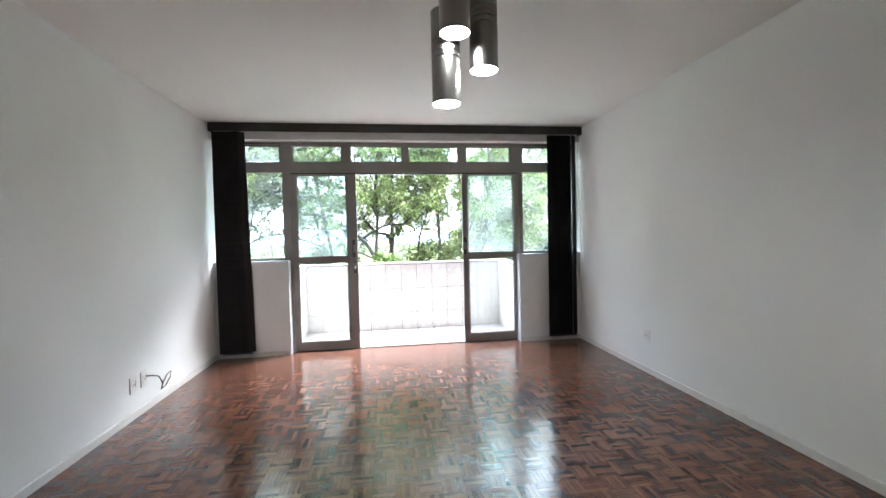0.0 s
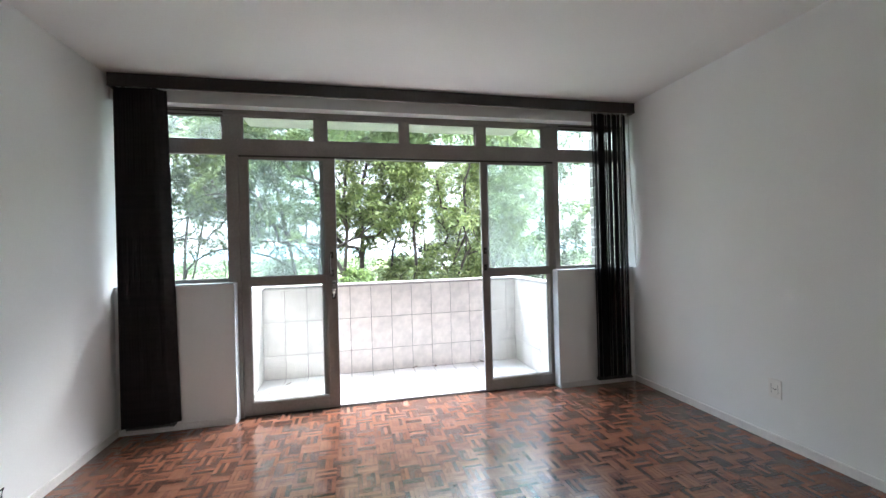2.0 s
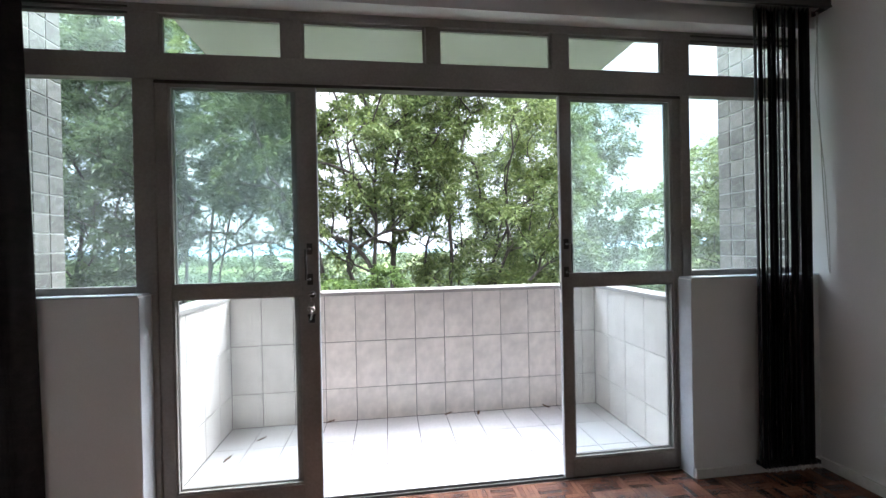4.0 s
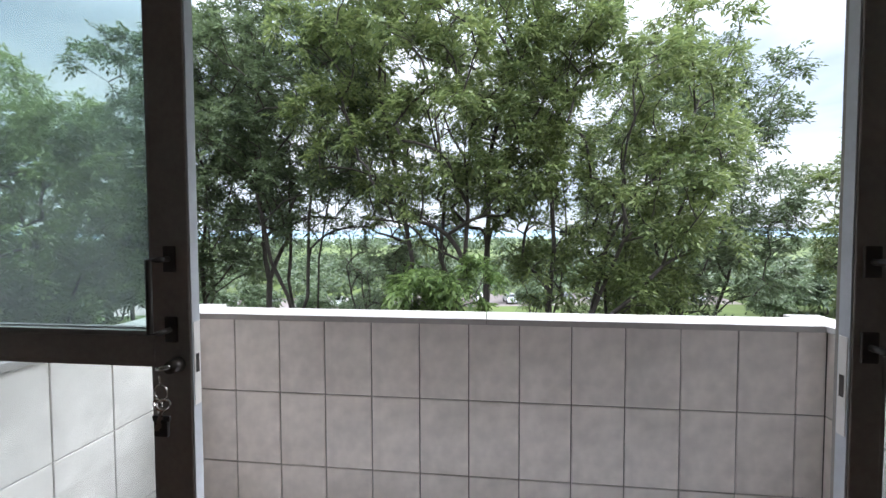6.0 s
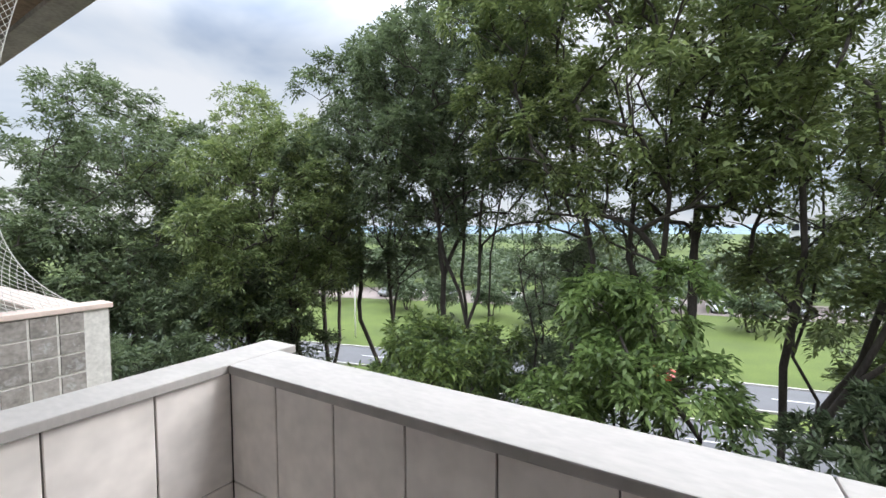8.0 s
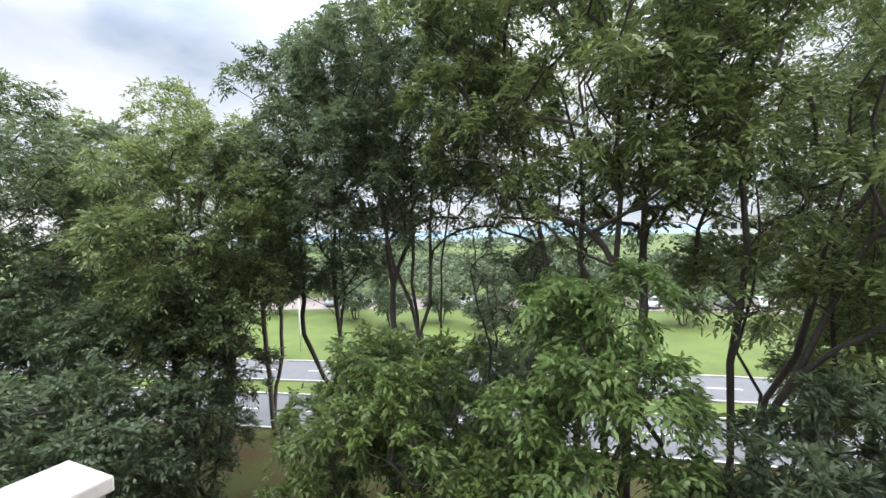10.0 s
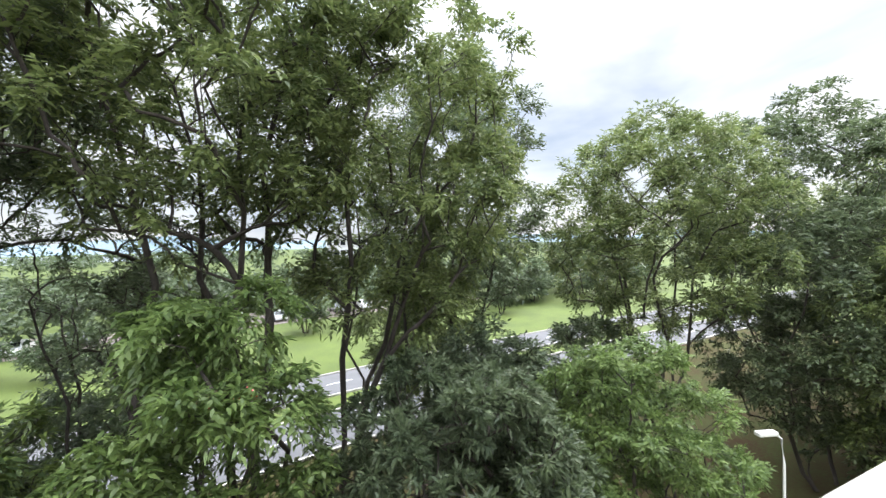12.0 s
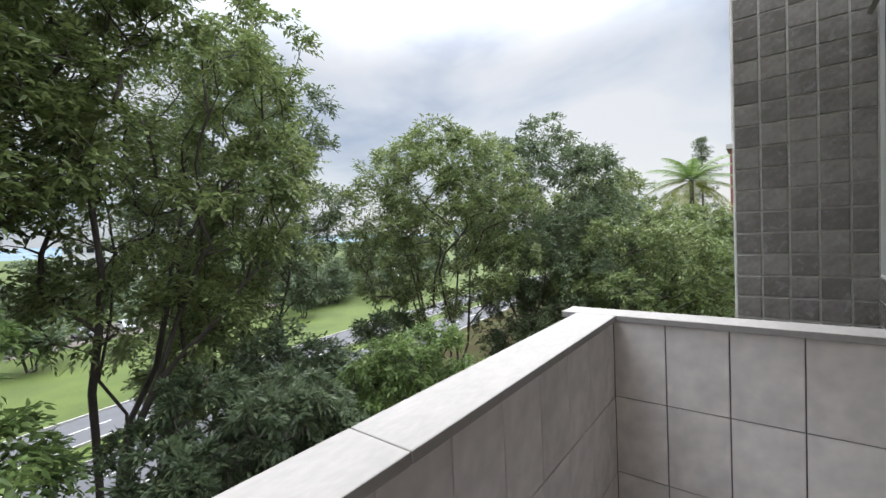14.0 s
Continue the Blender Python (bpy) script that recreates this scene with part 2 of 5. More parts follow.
EARTH = mat("leaf_littered_earth", (0.088, 0.050, 0.028), 0.95, spec=0.1, var=0.45, scale=0.5, fine=8, tint=(0.050, 0.064, 0.020), bump=0.4)
ASPHALT = mat("grey_asphalt", (0.10, 0.10, 0.105), 0.85, var=0.12, scale=0.8, fine=60, bump=0.1)
KERB = mat("pale_kerb_concrete", (0.42, 0.40, 0.37), 0.85, var=0.15, scale=3)
ROAD_PAINT = mat("road_paint", (0.62, 0.62, 0.6), 0.7, var=0.1, scale=8)
PAVING = mat("pinkish_paving", (0.20, 0.165, 0.15), 0.9, var=0.15, scale=0.3, fine=5)
# blue-grey base colour carries the haze of distance
HILL = mat("haze_tinted_hills", (0.16, 0.22, 0.26), 1.0, var=0.25, scale=0.02, fine=0.2)
WATER = mat("lake_water", (0.12, 0.15, 0.17), 0.4, var=0.05, scale=0.01)
NET = mat("pale_net_cord", (0.55, 0.55, 0.52), 0.7)
CAR_WHITE = mat("white_car_paint", (0.75, 0.76, 0.77), 0.2, coat=0.6, var=0.01)
CAR_GREY = mat("grey_car_paint", (0.22, 0.23, 0.24), 0.2, coat=0.6, var=0.02)
CAR_RED = mat("red_car_paint", (0.5, 0.03, 0.025), 0.25, coat=0.6, var=0.02)
CAR_GLASS = mat("dark_car_glass", (0.02, 0.022, 0.025), 0.08, var=0.0)
RUBBER = mat("tyre_rubber", (0.02, 0.02, 0.02), 0.85)
BLDG_WHITE = mat("white_facade", (0.66, 0.66, 0.65), 0.8, var=0.06, scale=0.3)
BLDG_RED = mat("brick_red_facade", (0.22, 0.075, 0.06), 0.85, var=0.15, scale=0.6)
DRY_LEAF = mat("dry_brown_leaf", (0.16, 0.085, 0.045), 0.8, var=0.3, scale=40)


# ---- helpers for building ----
def box(bm, x0, x1, y0, y1, z0, z1, bevel=0.0, skip_bottom=False):
    v = [bm.verts.new(p) for p in ((x0, y0, z0), (x1, y0, z0), (x1, y1, z0), (x0, y1, z0), (x0, y0, z1), (x1, y0, z1), (x1, y1, z1), (x0, y1, z1))]
    faces = [(4, 5, 6, 7), (0, 1, 5, 4), (1, 2, 6, 5), (2, 3, 7, 6), (3, 0, 4, 7)] + ([] if skip_bottom else [(3, 2, 1, 0)])
    f = [bm.faces.new([v[i] for i in q]) for q in faces]
    if bevel:
        edges = {e for q in f for e in q.edges}
        bmesh.ops.bevel(bm, geom=list(edges), offset=bevel, segments=2, affect="EDGES", profile=0.6)


def tube(bm, points, radii, sides=8, cap=True):
    """A round bar along points, with a radius at each."""
    pts = [Vector(p) for p in points]
    rings = []
    ref = Vector((0, 0, 1))
    for i, p in enumerate(pts):
        d = (pts[min(i + 1, len(pts) - 1)] - pts[max(i - 1, 0)]).normalized()
        u = d.cross(ref if abs(d.dot(ref)) < 0.95 else Vector((1, 0, 0))).normalized()
        w = d.cross(u)
        r = radii[i] if hasattr(radii, "__len__") else radii
        rings.append([bm.verts.new(p + (u * math.cos(a) + w * math.sin(a)) * r) for a in (2 * math.pi * k / sides for k in range(sides))])
    for a, b in zip(rings, rings[1:]):
        for k in range(sides):
            bm.faces.new((a[k], a[(k + 1) % sides], b[(k + 1) % sides], b[k]))
    if cap:
        bm.faces.new(list(reversed(rings[0])))
        bm.faces.new(rings[-1])


def mesh_of(bm, name, material, smooth=False):
    bmesh.ops.recalc_face_normals(bm, faces=bm.faces)
    me = bpy.data.meshes.new(name)
    bm.to_mesh(me)
    bm.free()
    me.materials.append(material)
    if smooth:
        me.polygons.foreach_set("use_smooth", [True] * len(me.polygons))
    return me


def part(name, bm, material, parent=None, label="", smooth=False):
    ob = new(name, mesh_of(bm, name, material, smooth))
    if parent:
        ob.parent = parent
    if label:
        ob["label"] = label
    return ob


def empty(name, m=None):
    ob = new(name)
    ob.empty_display_size = 0.1
    if m is not None:
        ob.matrix_basis = m
    return ob


def block(name, material, dims, label="", category="", kind="structure", bevel=0.0, parent=None, group=""):
    bm = bmesh.new()
    for d in dims:
        box(bm, *d, bevel=bevel)
    ob = part(name, bm, material, parent)
    return tagged(ob, label, category, group, kind) if parent is None else ob


def shared_piece(name, me, parent, at):
    ob = new(name, me)
    ob.parent = parent
    ob.matrix_basis = at
    return ob

# ---- the room ----
XL, XR, Y0, Y1, YF, H = -1.842, 2.437, -2.2, 4.735, 4.895, 2.6
block("wall_west", WALL, [(XL - 0.16, XL, Y0 - 0.15, YF, -0.1, H + 0.06)], "white painted plaster wall of the living room", "wall")
block("wall_east", WALL, [(XR, XR + 0.16, Y0 - 0.15, YF, -0.1, H + 0.06)], "white painted plaster wall of the living room", "wall")
block("wall_south", WALL, [(XL, XR, Y0 - 0.15, Y0, -0.1, H + 0.06)], "plain white wall closing the living room", "wall")
block("wall_north", WALL, [(XL, -1.05, Y1, YF, -0.1, 1.065), (1.66, XR, Y1, YF, -0.1, 1.065), (XL, XR, Y1, YF, 2.432, H + 0.06)], "white window wall with low parapets under the side windows", "wall")
block("ceiling", CEIL, [(XL, XR, Y0, Y1, H, H + 0.06)], "plain off-white painted ceiling", "ceiling")
block("baseboard_west", BASE, [(XL, XL + 0.014, Y0, Y1, 0.0, 0.055)], "low white skirting along the wall", "baseboard", bevel=0.003)
block("baseboard_east", BASE, [(XR - 0.014, XR, Y0, Y1, 0.0, 0.055)], "low white skirting along the wall", "baseboard", bevel=0.003)
block("baseboard_north", BASE, [(XL + 0.014, -1.052, Y1 - 0.012, Y1, 0.0, 0.05), (1.662, XR - 0.014, Y1 - 0.012, Y1, 0.0, 0.05)], "low white skirting under the windows", "baseboard", bevel=0.003)
block("baseboard_south", BASE, [(XL + 0.014, XR - 0.014, Y0, Y0 + 0.014, 0.0, 0.055)], "low white skirting along the wall", "baseboard", bevel=0.003)
block("trim_jamb", PALE_JAMB, [(-1.05, -1.046, Y1 + 0.002, 4.831, 0.0, 1.06), (1.656, 1.66, Y1 + 0.002, 4.831, 0.0, 1.06)], "pale grey painted reveal beside the sliding doors", "trim")
block("trim_sill", PALE_JAMB, [(XL, -1.05, Y1 - 0.004, 4.831, 1.065, 1.074), (1.66, XR, Y1 - 0.004, 4.831, 1.065, 1.074)], "thin pale sill on the low wall", "sill", bevel=0.002)
block("threshold", MARBLE, [(-1.046, 1.656, 4.83, YF, -0.1, -0.004)], "pale stone threshold under the sliding doors", "threshold")

# steel window screen: posts, rails and mullions in one plane
FA, FB = 4.832, 4.88
window_screen = empty("window_1", pose(0, 0, 0))
tagged(window_screen, "grey-brown painted steel window screen with transom lights", "window", kind="structure")
RAILS = [("head_rail", (XL, XR, FA, FB, 2.39, 2.432)), ("transom_rail", (XL, XR, FA - 0.004, FB, 2.078, 2.196)),
         ("sill_rail", (XL, -1.11, FA, FB, 1.066, 1.106)), ("sill_rail", (1.742, XR, FA, FB, 1.066, 1.106)),
         ("post", (-1.11, -1.019, FA, FB, 1.066, 2.078)), ("post", (1.69, 1.742, FA, FB, 1.066, 2.078)),
         ("post", (-1.046, -1.019, FA, FB, 0.0, 1.066)), ("post", (1.69, 1.656, FA, FB, 0.0, 1.066)),
         ("end_post", (XL, XL + 0.035, FA, FB, 1.106, 2.39)), ("end_post", (XR - 0.035, XR, FA, FB, 1.106, 2.39))]
for name, (a, b, c, d, e, f) in RAILS:
    bm = bmesh.new()
    box(bm, min(a, b), max(a, b), c, d, e, f, bevel=0.004)
    part(name, bm, FRAME, window_screen)
MULLIONS = [(-1.135, -0.991), (-0.433, -0.344), (0.268, 0.337), (0.945, 1.035), (1.592, 1.748)]
for a, b in MULLIONS:
    bm = bmesh.new()
    box(bm, a, b, FA + 0.002, FB - 0.002, 2.196, 2.39, bevel=0.004)
    part("mullion", bm, FRAME, window_screen)
lights = [(XL + 0.035, -1.135), (-0.991, -0.433), (-0.344, 0.268), (0.337, 0.945), (1.035, 1.592), (1.748, XR - 0.035)]
for k, (a, b) in enumerate(lights):
    bm = bmesh.new()
    w = 0.012
    for q in ((a, a + w, 2.196, 2.39), (b - w, b, 2.196, 2.39), (a + w, b - w, 2.196, 2.196 + w), (a + w, b - w, 2.39 - w, 2.39)):
        box(bm, q[0], q[1], FA + 0.014, FA + 0.034, q[2], q[3])
    tilt = 24 if k in (0, 5) else 0
    hinge = pose(0, FA + 0.03, 2.385, tilt) @ pose(0, -FA - 0.03, -2.385)
    part("glazing_bead", bm, FRAME, window_screen).matrix_basis = hinge
    bm = bmesh.new()
    box(bm, a + 0.004, b - 0.004, FA + 0.022, FA + 0.026, 2.2, 2.386)
    ob = part("transom_pane", bm, GLASS_TOP, window_screen, "dusty clear transom pane")
    ob.visible_shadow = False
    ob.matrix_basis = hinge
for a, b in ((XL + 0.035, -1.11), (1.742, XR - 0.035)):
    bm = bmesh.new()
    box(bm, a + 0.002, b - 0.002, FA + 0.022, FA + 0.026, 1.106, 2.078)
    part("side_pane", bm, GLASS, window_screen, "dusty clear side pane").visible_shadow = False
    # dark bars on the rail stand in for the shade in the vent's gap
    bm = bmesh.new()
    box(bm, a + 0.01, b - 0.01, FA - 0.006, FA - 0.001, 2.374, 2.386)
    box(bm, a + 0.01, b - 0.01, FA - 0.006, FA - 0.001, 2.406, 2.414)
    part("vent_gap_shade", bm, FRAME_DARK, window_screen, "dark bars standing in for the shaded gap of the tilting vent")
bm = bmesh.new()
box(bm, -1.019, 1.69, FA + 0.006, FB + 0.02, 2.062, 2.0775, bevel=0.002)
part("door_track", bm, FRAME_DARK, window_screen, "dark sliding track under the transom")
bm = bmesh.new()
for y in (4.842, 4.874):
    box(bm, -1.019, 1.656, y, y + 0.004, -0.004, 0.008)
part("floor_track", bm, FRAME_DARK, window_screen, "thin steel floor track")


def sliding_leaf(number, x0, x1, y, stile_l, stile_r, label):
    """A steel sliding door leaf with a mid rail, two panes and beads."""
    leaf = empty("door_%d" % number)
    tagged(leaf, label, "sliding door", kind="structure")
    z1 = 2.074
    spans = [("stile", (x0, x0 + stile_l, 0.004, z1)), ("stile", (x1 - stile_r, x1, 0.004, z1)), ("bottom_rail", (x0 + stile_l, x1 - stile_r, 0.006, 0.1)),
             ("mid_rail", (x0 + stile_l, x1 - stile_r, 1.040, 1.098)), ("top_rail", (x0 + stile_l, x1 - stile_r, 2.056, z1))]
    for name, (a, b, c, d) in spans:
        bm = bmesh.new()
        box(bm, a, b, y, y + 0.03, c, d, bevel=0.003)
        part(name, bm, FRAME, leaf)
    for name, c, d, g in (("lower_pane", 0.1, 1.040, GLASS_LOW), ("upper_pane", 1.098, 2.056, GLASS)):
        bm = bmesh.new()
        a, b, w = x0 + stile_l, x1 - stile_r, 0.01
        for q in ((a, a + w, c, d), (b - w, b, c, d), (a + w, b - w, c, c + w), (a + w, b - w, d - w, d)):
            box(bm, q[0], q[1], y + 0.006, y + 0.02, q[2], q[3])
        part("glazing_bead", bm, FRAME, leaf)
        bm = bmesh.new()
        box(bm, a + 0.003, b - 0.003, y + 0.014, y + 0.018, c + 0.003, d - 0.003)
        part(name, bm, g, leaf).visible_shadow = False
    return leaf


def d_handle(leaf, x, y, z0, z1, to):
    bm = bmesh.new()
    tube(bm, [(x, y, z0), (x, y - 0.035, z0), (x + to, y - 0.045, z0), (x + to, y - 0.045, z1), (x, y - 0.035, z1), (x, y, z1)], 0.006, 8)
    part("handle", bm, FRAME_DARK, leaf, "dark steel pull handle", smooth=True)
    bm = bmesh.new()
    for z in (z0, z1):
        box(bm, x - 0.014, x + 0.014, y - 0.006, y, z - 0.028, z + 0.028, bevel=0.003)
    part("handle_plate", bm, FRAME_DARK, leaf)


left_leaf = sliding_leaf(1, -1.017, -0.284, 4.842, 0.056, 0.084, "brown-grey steel sliding door leaf with keys in its lock")
back_leaf = sliding_leaf(2, -1.017, -0.325, 4.875, 0.054, 0.075, "outer brown-grey steel sliding door leaf pushed aside")
right_leaf = sliding_leaf(3, 0.984, 1.688, 4.842, 0.05, 0.05, "brown-grey steel sliding door leaf pushed to the frame")
back_leaf2 = sliding_leaf(4, 1.002, 1.688, 4.875, 0.055, 0.055, "outer brown-grey steel sliding door leaf pushed aside")
d_handle(left_leaf, -0.324, 4.842, 1.115, 1.265, -0.012)
d_handle(right_leaf, 1.008, 4.842, 1.115, 1.265, 0.012)
bm = bmesh.new()
tube(bm, [(-0.312, 4.842, 1.04), (-0.312, 4.815, 1.04)], [0.017, 0.013], 14)
part("lock_cylinder", bm, FRAME_DARK, left_leaf, "dark lock cylinder", smooth=True)


def closing_edge(leaf, x, y, side):
    """A pale grey strip on the edge of a leaf, full height, with its lock face plate and latch slot."""
    bm = bmesh.new()
    box(bm, min(x, x + side * 0.003), max(x, x + side * 0.003), y + 0.003, y + 0.027, 0.01, 2.07, bevel=0.0008)
    edge = part("edge_strip", bm, PALE_JAMB, leaf, "pale grey strip on the closing edge")
    bm = bmesh.new()
    box(bm, min(x + side * 0.003, x + side * 0.0045), max(x + side * 0.003, x + side * 0.0045), y + 0.006, y + 0.024, 0.95, 1.13)
    part("face_plate", bm, PLASTIC, edge, "white lock face plate")
    bm = bmesh.new()
    box(bm, min(x + side * 0.0045, x + side * 0.005), max(x + side * 0.0045, x + side * 0.005), y + 0.01, y + 0.02, 1.02, 1.06)
    part("latch_slot", bm, FRAME_DARK, edge, "dark latch slot")


closing_edge(left_leaf, -0.284, 4.842, 1)
closing_edge(right_leaf, 0.984, 4.842, -1)

# keys hanging from the lock
keys = empty("key_bunch", pose(-0.312, 4.818, 1.045))
keys.scale = (0.95, 0.95, 0.95)
tagged(keys, "bunch of keys with a black tag hanging from the lock", "keys")


def key_blade(m):
    bm = bmesh.new()
    ring = [(0.012 * math.cos(a), 0, 0.011 * math.sin(a)) for a in (k * math.pi / 6 for k in range(12))]
    tube(bm, ring + ring[:1], 0.0028, 6, cap=False)
    box(bm, -0.004, 0.004, -0.0012, 0.0012, -0.055, -0.011)
    box(bm, 0.004, 0.007, -0.0012, 0.0012, -0.05, -0.04)
    box(bm, 0.004, 0.0065, -0.0012, 0.0012, -0.032, -0.026)
    ob = part("key", bm, CHROME, keys, "worn metal key")
    ob.matrix_basis = m


key_blade(pose(0, -0.02, 0.0, 90, 0, 25))
key_blade(pose(0.006, -0.028, -0.075, 0, 14, 40))
key_blade(pose(-0.008, -0.026, -0.075, 0, -10, -10))
bm = bmesh.new()
ring = [(0.015 * math.cos(a), -0.026, -0.05 + 0.017 * math.sin(a)) for a in (k * math.pi / 8 for k in range(17))]
tube(bm, ring, 0.0014, 6, cap=False)
tube(bm, [(0, -0.03, -0.012), (0.001, -0.027, -0.036)], 0.002, 6)
part("key_ring", bm, CHROME, keys)
bm = bmesh.new()
box(bm, -0.016, 0.016, -0.03, -0.022, -0.145, -0.108, bevel=0.003)
box(bm, -0.02, 0.02, -0.029, -0.023, -0.112, -0.1, bevel=0.002)
tube(bm, [(0, -0.026, -0.066), (0, -0.026, -0.1)], 0.002, 6)
part("tag", bm, BLACK, keys, "black plastic tag")

# vertical blinds drawn to both sides, under one valance
valance = empty("blind_valance", pose(0, 0, 0))
tagged(valance, "dark brown wooden valance over the vertical blinds", "valance")
bm = bmesh.new()
box(bm, -1.81, 2.43, 4.64, 4.656, 2.5, 2.592, bevel=0.003)
box(bm, -1.81, -1.794, 4.656, 4.734, 2.5, 2.592)
box(bm, 2.414, 2.43, 4.656, 4.734, 2.5, 2.592)
part("board", bm, VALANCE, valance)
bm = bmesh.new()
box(bm, -1.81, 2.43, 4.636, 4.64, 2.582, 2.592)
box(bm, -1.81, 2.43, 4.636, 4.64, 2.5, 2.508)
part("moulding", bm, VALANCE, valance)
bm = bmesh.new()
box(bm, -1.78, 2.4, 4.68, 4.71, 2.515, 2.54)
part("head_track", bm, CHAIN, valance, "pale aluminium track")


def vane_mesh(width, height, bow):
    bm = bmesh.new()
    n = 5
    cols = []
    for side in (0.0006, -0.0006):
        col = []
        for i in range(n):
            u = i / (n - 1) - 0.5
            y = bow * (1 - 4 * u * u) + side
            col.append((bm.verts.new((u * width, y, 0)), bm.verts.new((u * width, y, height))))
        cols.append(col)
    for col in cols:
        for a, b in zip(col, col[1:]):
            bm.faces.new((a[0], b[0], b[1], a[1]))
    for i in (0, n - 1):
        bm.faces.new((cols[0][i][0], cols[0][i][1], cols[1][i][1], cols[1][i][0]))
    return mesh_of(bm, "vane", FABRIC, True)


def blind(label, x0, x1, count, splay):
    stack = empty("vertical_blind", pose((x0 + x1) / 2, 4.69, 0))
    tagged(stack, label, "blind", "vertical blinds of the window")
    rnd = random.Random(int(x0 * 100))
    me = vane_mesh(0.088, 2.43, 0.006)
    for i in range(count):
        f = i / (count - 1)
        x = x0 + (x1 - x0) * f - (x0 + x1) / 2
        turn = 46 + rnd.uniform(-12, 12) - 30 * (f > 0.86) * (splay > 0)
        shared_piece("vane", me, stack, pose(x, rnd.uniform(-0.006, 0.006), 0.07, splay * (f - 0.5) * 0.2, splay * max(0, f - 0.55) * 2.2, turn))
    bm = bmesh.new()
    for i in range(count):
        f = i / (count - 1)
        x = x0 + (x1 - x0) * f - (x0 + x1) / 2
        box(bm, x - 0.004, x + 0.004, -0.03, 0.03, 0.055, 0.075)
    part("weights", bm, BLACK, stack, "black weights at the hems")
    bm = bmesh.new()
    for dy in (-0.036, 0.03):
        pts = []
        for k in range(count * 4):
            f = k / (count * 4 - 1)
            pts.append((x0 + (x1 - x0) * f - (x0 + x1) / 2, dy + 0.004 * math.sin(k), 0.062 - 0.022 * abs(math.sin(k * math.pi / 4)) + rnd.uniform(-0.003, 0.003)))
        tube(bm, pts, 0.003, 5)
    part("hem_chain", bm, CHAIN, stack, "pale plastic bead chain")


blind("black fabric vertical blind vanes stacked beside the window", -1.75, -1.455, 18, -1)
blind("black fabric vertical blind vanes gathered in the corner", 2.02, 2.345, 17, 0)
bm = bmesh.new()
pts = [(2.405, 4.69, 2.5), (2.408, 4.715, 2.1), (2.412, 4.67, 1.6), (2.42, 4.66, 1.25), (2.422, 4.66, 1.08), (2.415, 4.66, 1.1), (2.4, 4.67, 1.5), (2.396, 4.685, 2.0), (2.395, 4.69, 2.5)]
tube(bm, pts, 0.0022, 6)
tagged(part("pull_rope", bm, CHAIN, None), "thin white pull cord of the blind beside the wall", "cord")

# three steel cylinder pendants on one plate
pendant = empty("pendant_lamp", pose(0.38, 1.53, H))
tagged(pendant, "cluster of three brushed steel cylinder pendants, switched on", "lamp")
bm = bmesh.new()
tube(bm, [(0, 0, 0), (0, 0, -0.03)], [0.11, 0.105], 40)
part("ceiling_plate", bm, STEEL, pendant, "round steel ceiling plate", smooth=False)
for dx, dy, zb in ((-0.06, 0.02, 1.838), (0.095, 0.02, 1.975), (-0.042, -0.1, 2.06)):
    z0 = zb - H
    length = 0.36
    bm = bmesh.new()
    n, r = 40, 0.0575
    def ring(z, rr):
        return [bm.verts.new((dx + rr * math.cos(2 * math.pi * k / n), dy + rr * math.sin(2 * math.pi * k / n), z)) for k in range(n)]
    rows = [ring(z0, r - 0.003), ring(z0, r), ring(z0 + 0.17, r)]
    for s in range(5):
        zz = z0 + 0.17 + s * 0.022
        rows += [ring(zz + 0.001, r - 0.006), ring(zz + 0.006, r - 0.006), ring(zz + 0.007, r), ring(zz + 0.022, r)]
    rows += [ring(z0 + length, r), ring(z0 + length, 0.012)]
    for a, b in zip(rows, rows[1:]):
        for k in range(n):
            bm.faces.new((a[k], a[(k + 1) % n], b[(k + 1) % n], b[k]))
    part("cylinder", bm, STEEL, pendant, "brushed steel cylinder with vent slots")
    bm = bmesh.new()
    tube(bm, [(dx, dy, z0 + length), (dx * 0.8, dy * 0.8, -0.03)], 0.004, 8)
    part("suspension", bm, BLACK, pendant, "thin black cable")
    bm = bmesh.new()
    tube(bm, [(dx, dy, z0 + 0.004), (dx, dy, z0 + 0.012)], r - 0.004, 32)
    part("bulb", bm, LAMP_GLOW, pendant, "glowing round bulb face")


# sockets and a loose cable
def socket(x, y, z, face, label, holes):
    plate = empty("wall_socket", pose(x, y, z, 0, 0, face))
    tagged(plate, label, "socket", "wall sockets")
    bm = bmesh.new()
    box(bm, -0.04, 0.04, -0.009, 0, -0.06, 0.06, bevel=0.003)
    part("cover_plate", bm, PLASTIC, plate)
    bm = bmesh.new()
    for hx, hz in holes:
        tube(bm, [(hx, -0.0102, hz), (hx, -0.0085, hz)], 0.0035, 8)
    box(bm, -0.022, -0.0205, -0.0098, -0.0085, -0.03, 0.03)
    box(bm, 0.0205, 0.022, -0.0098, -0.0085, -0.03, 0.03)
    part("socket_holes", bm, BLACK, plate, "dark socket holes")
    return plate


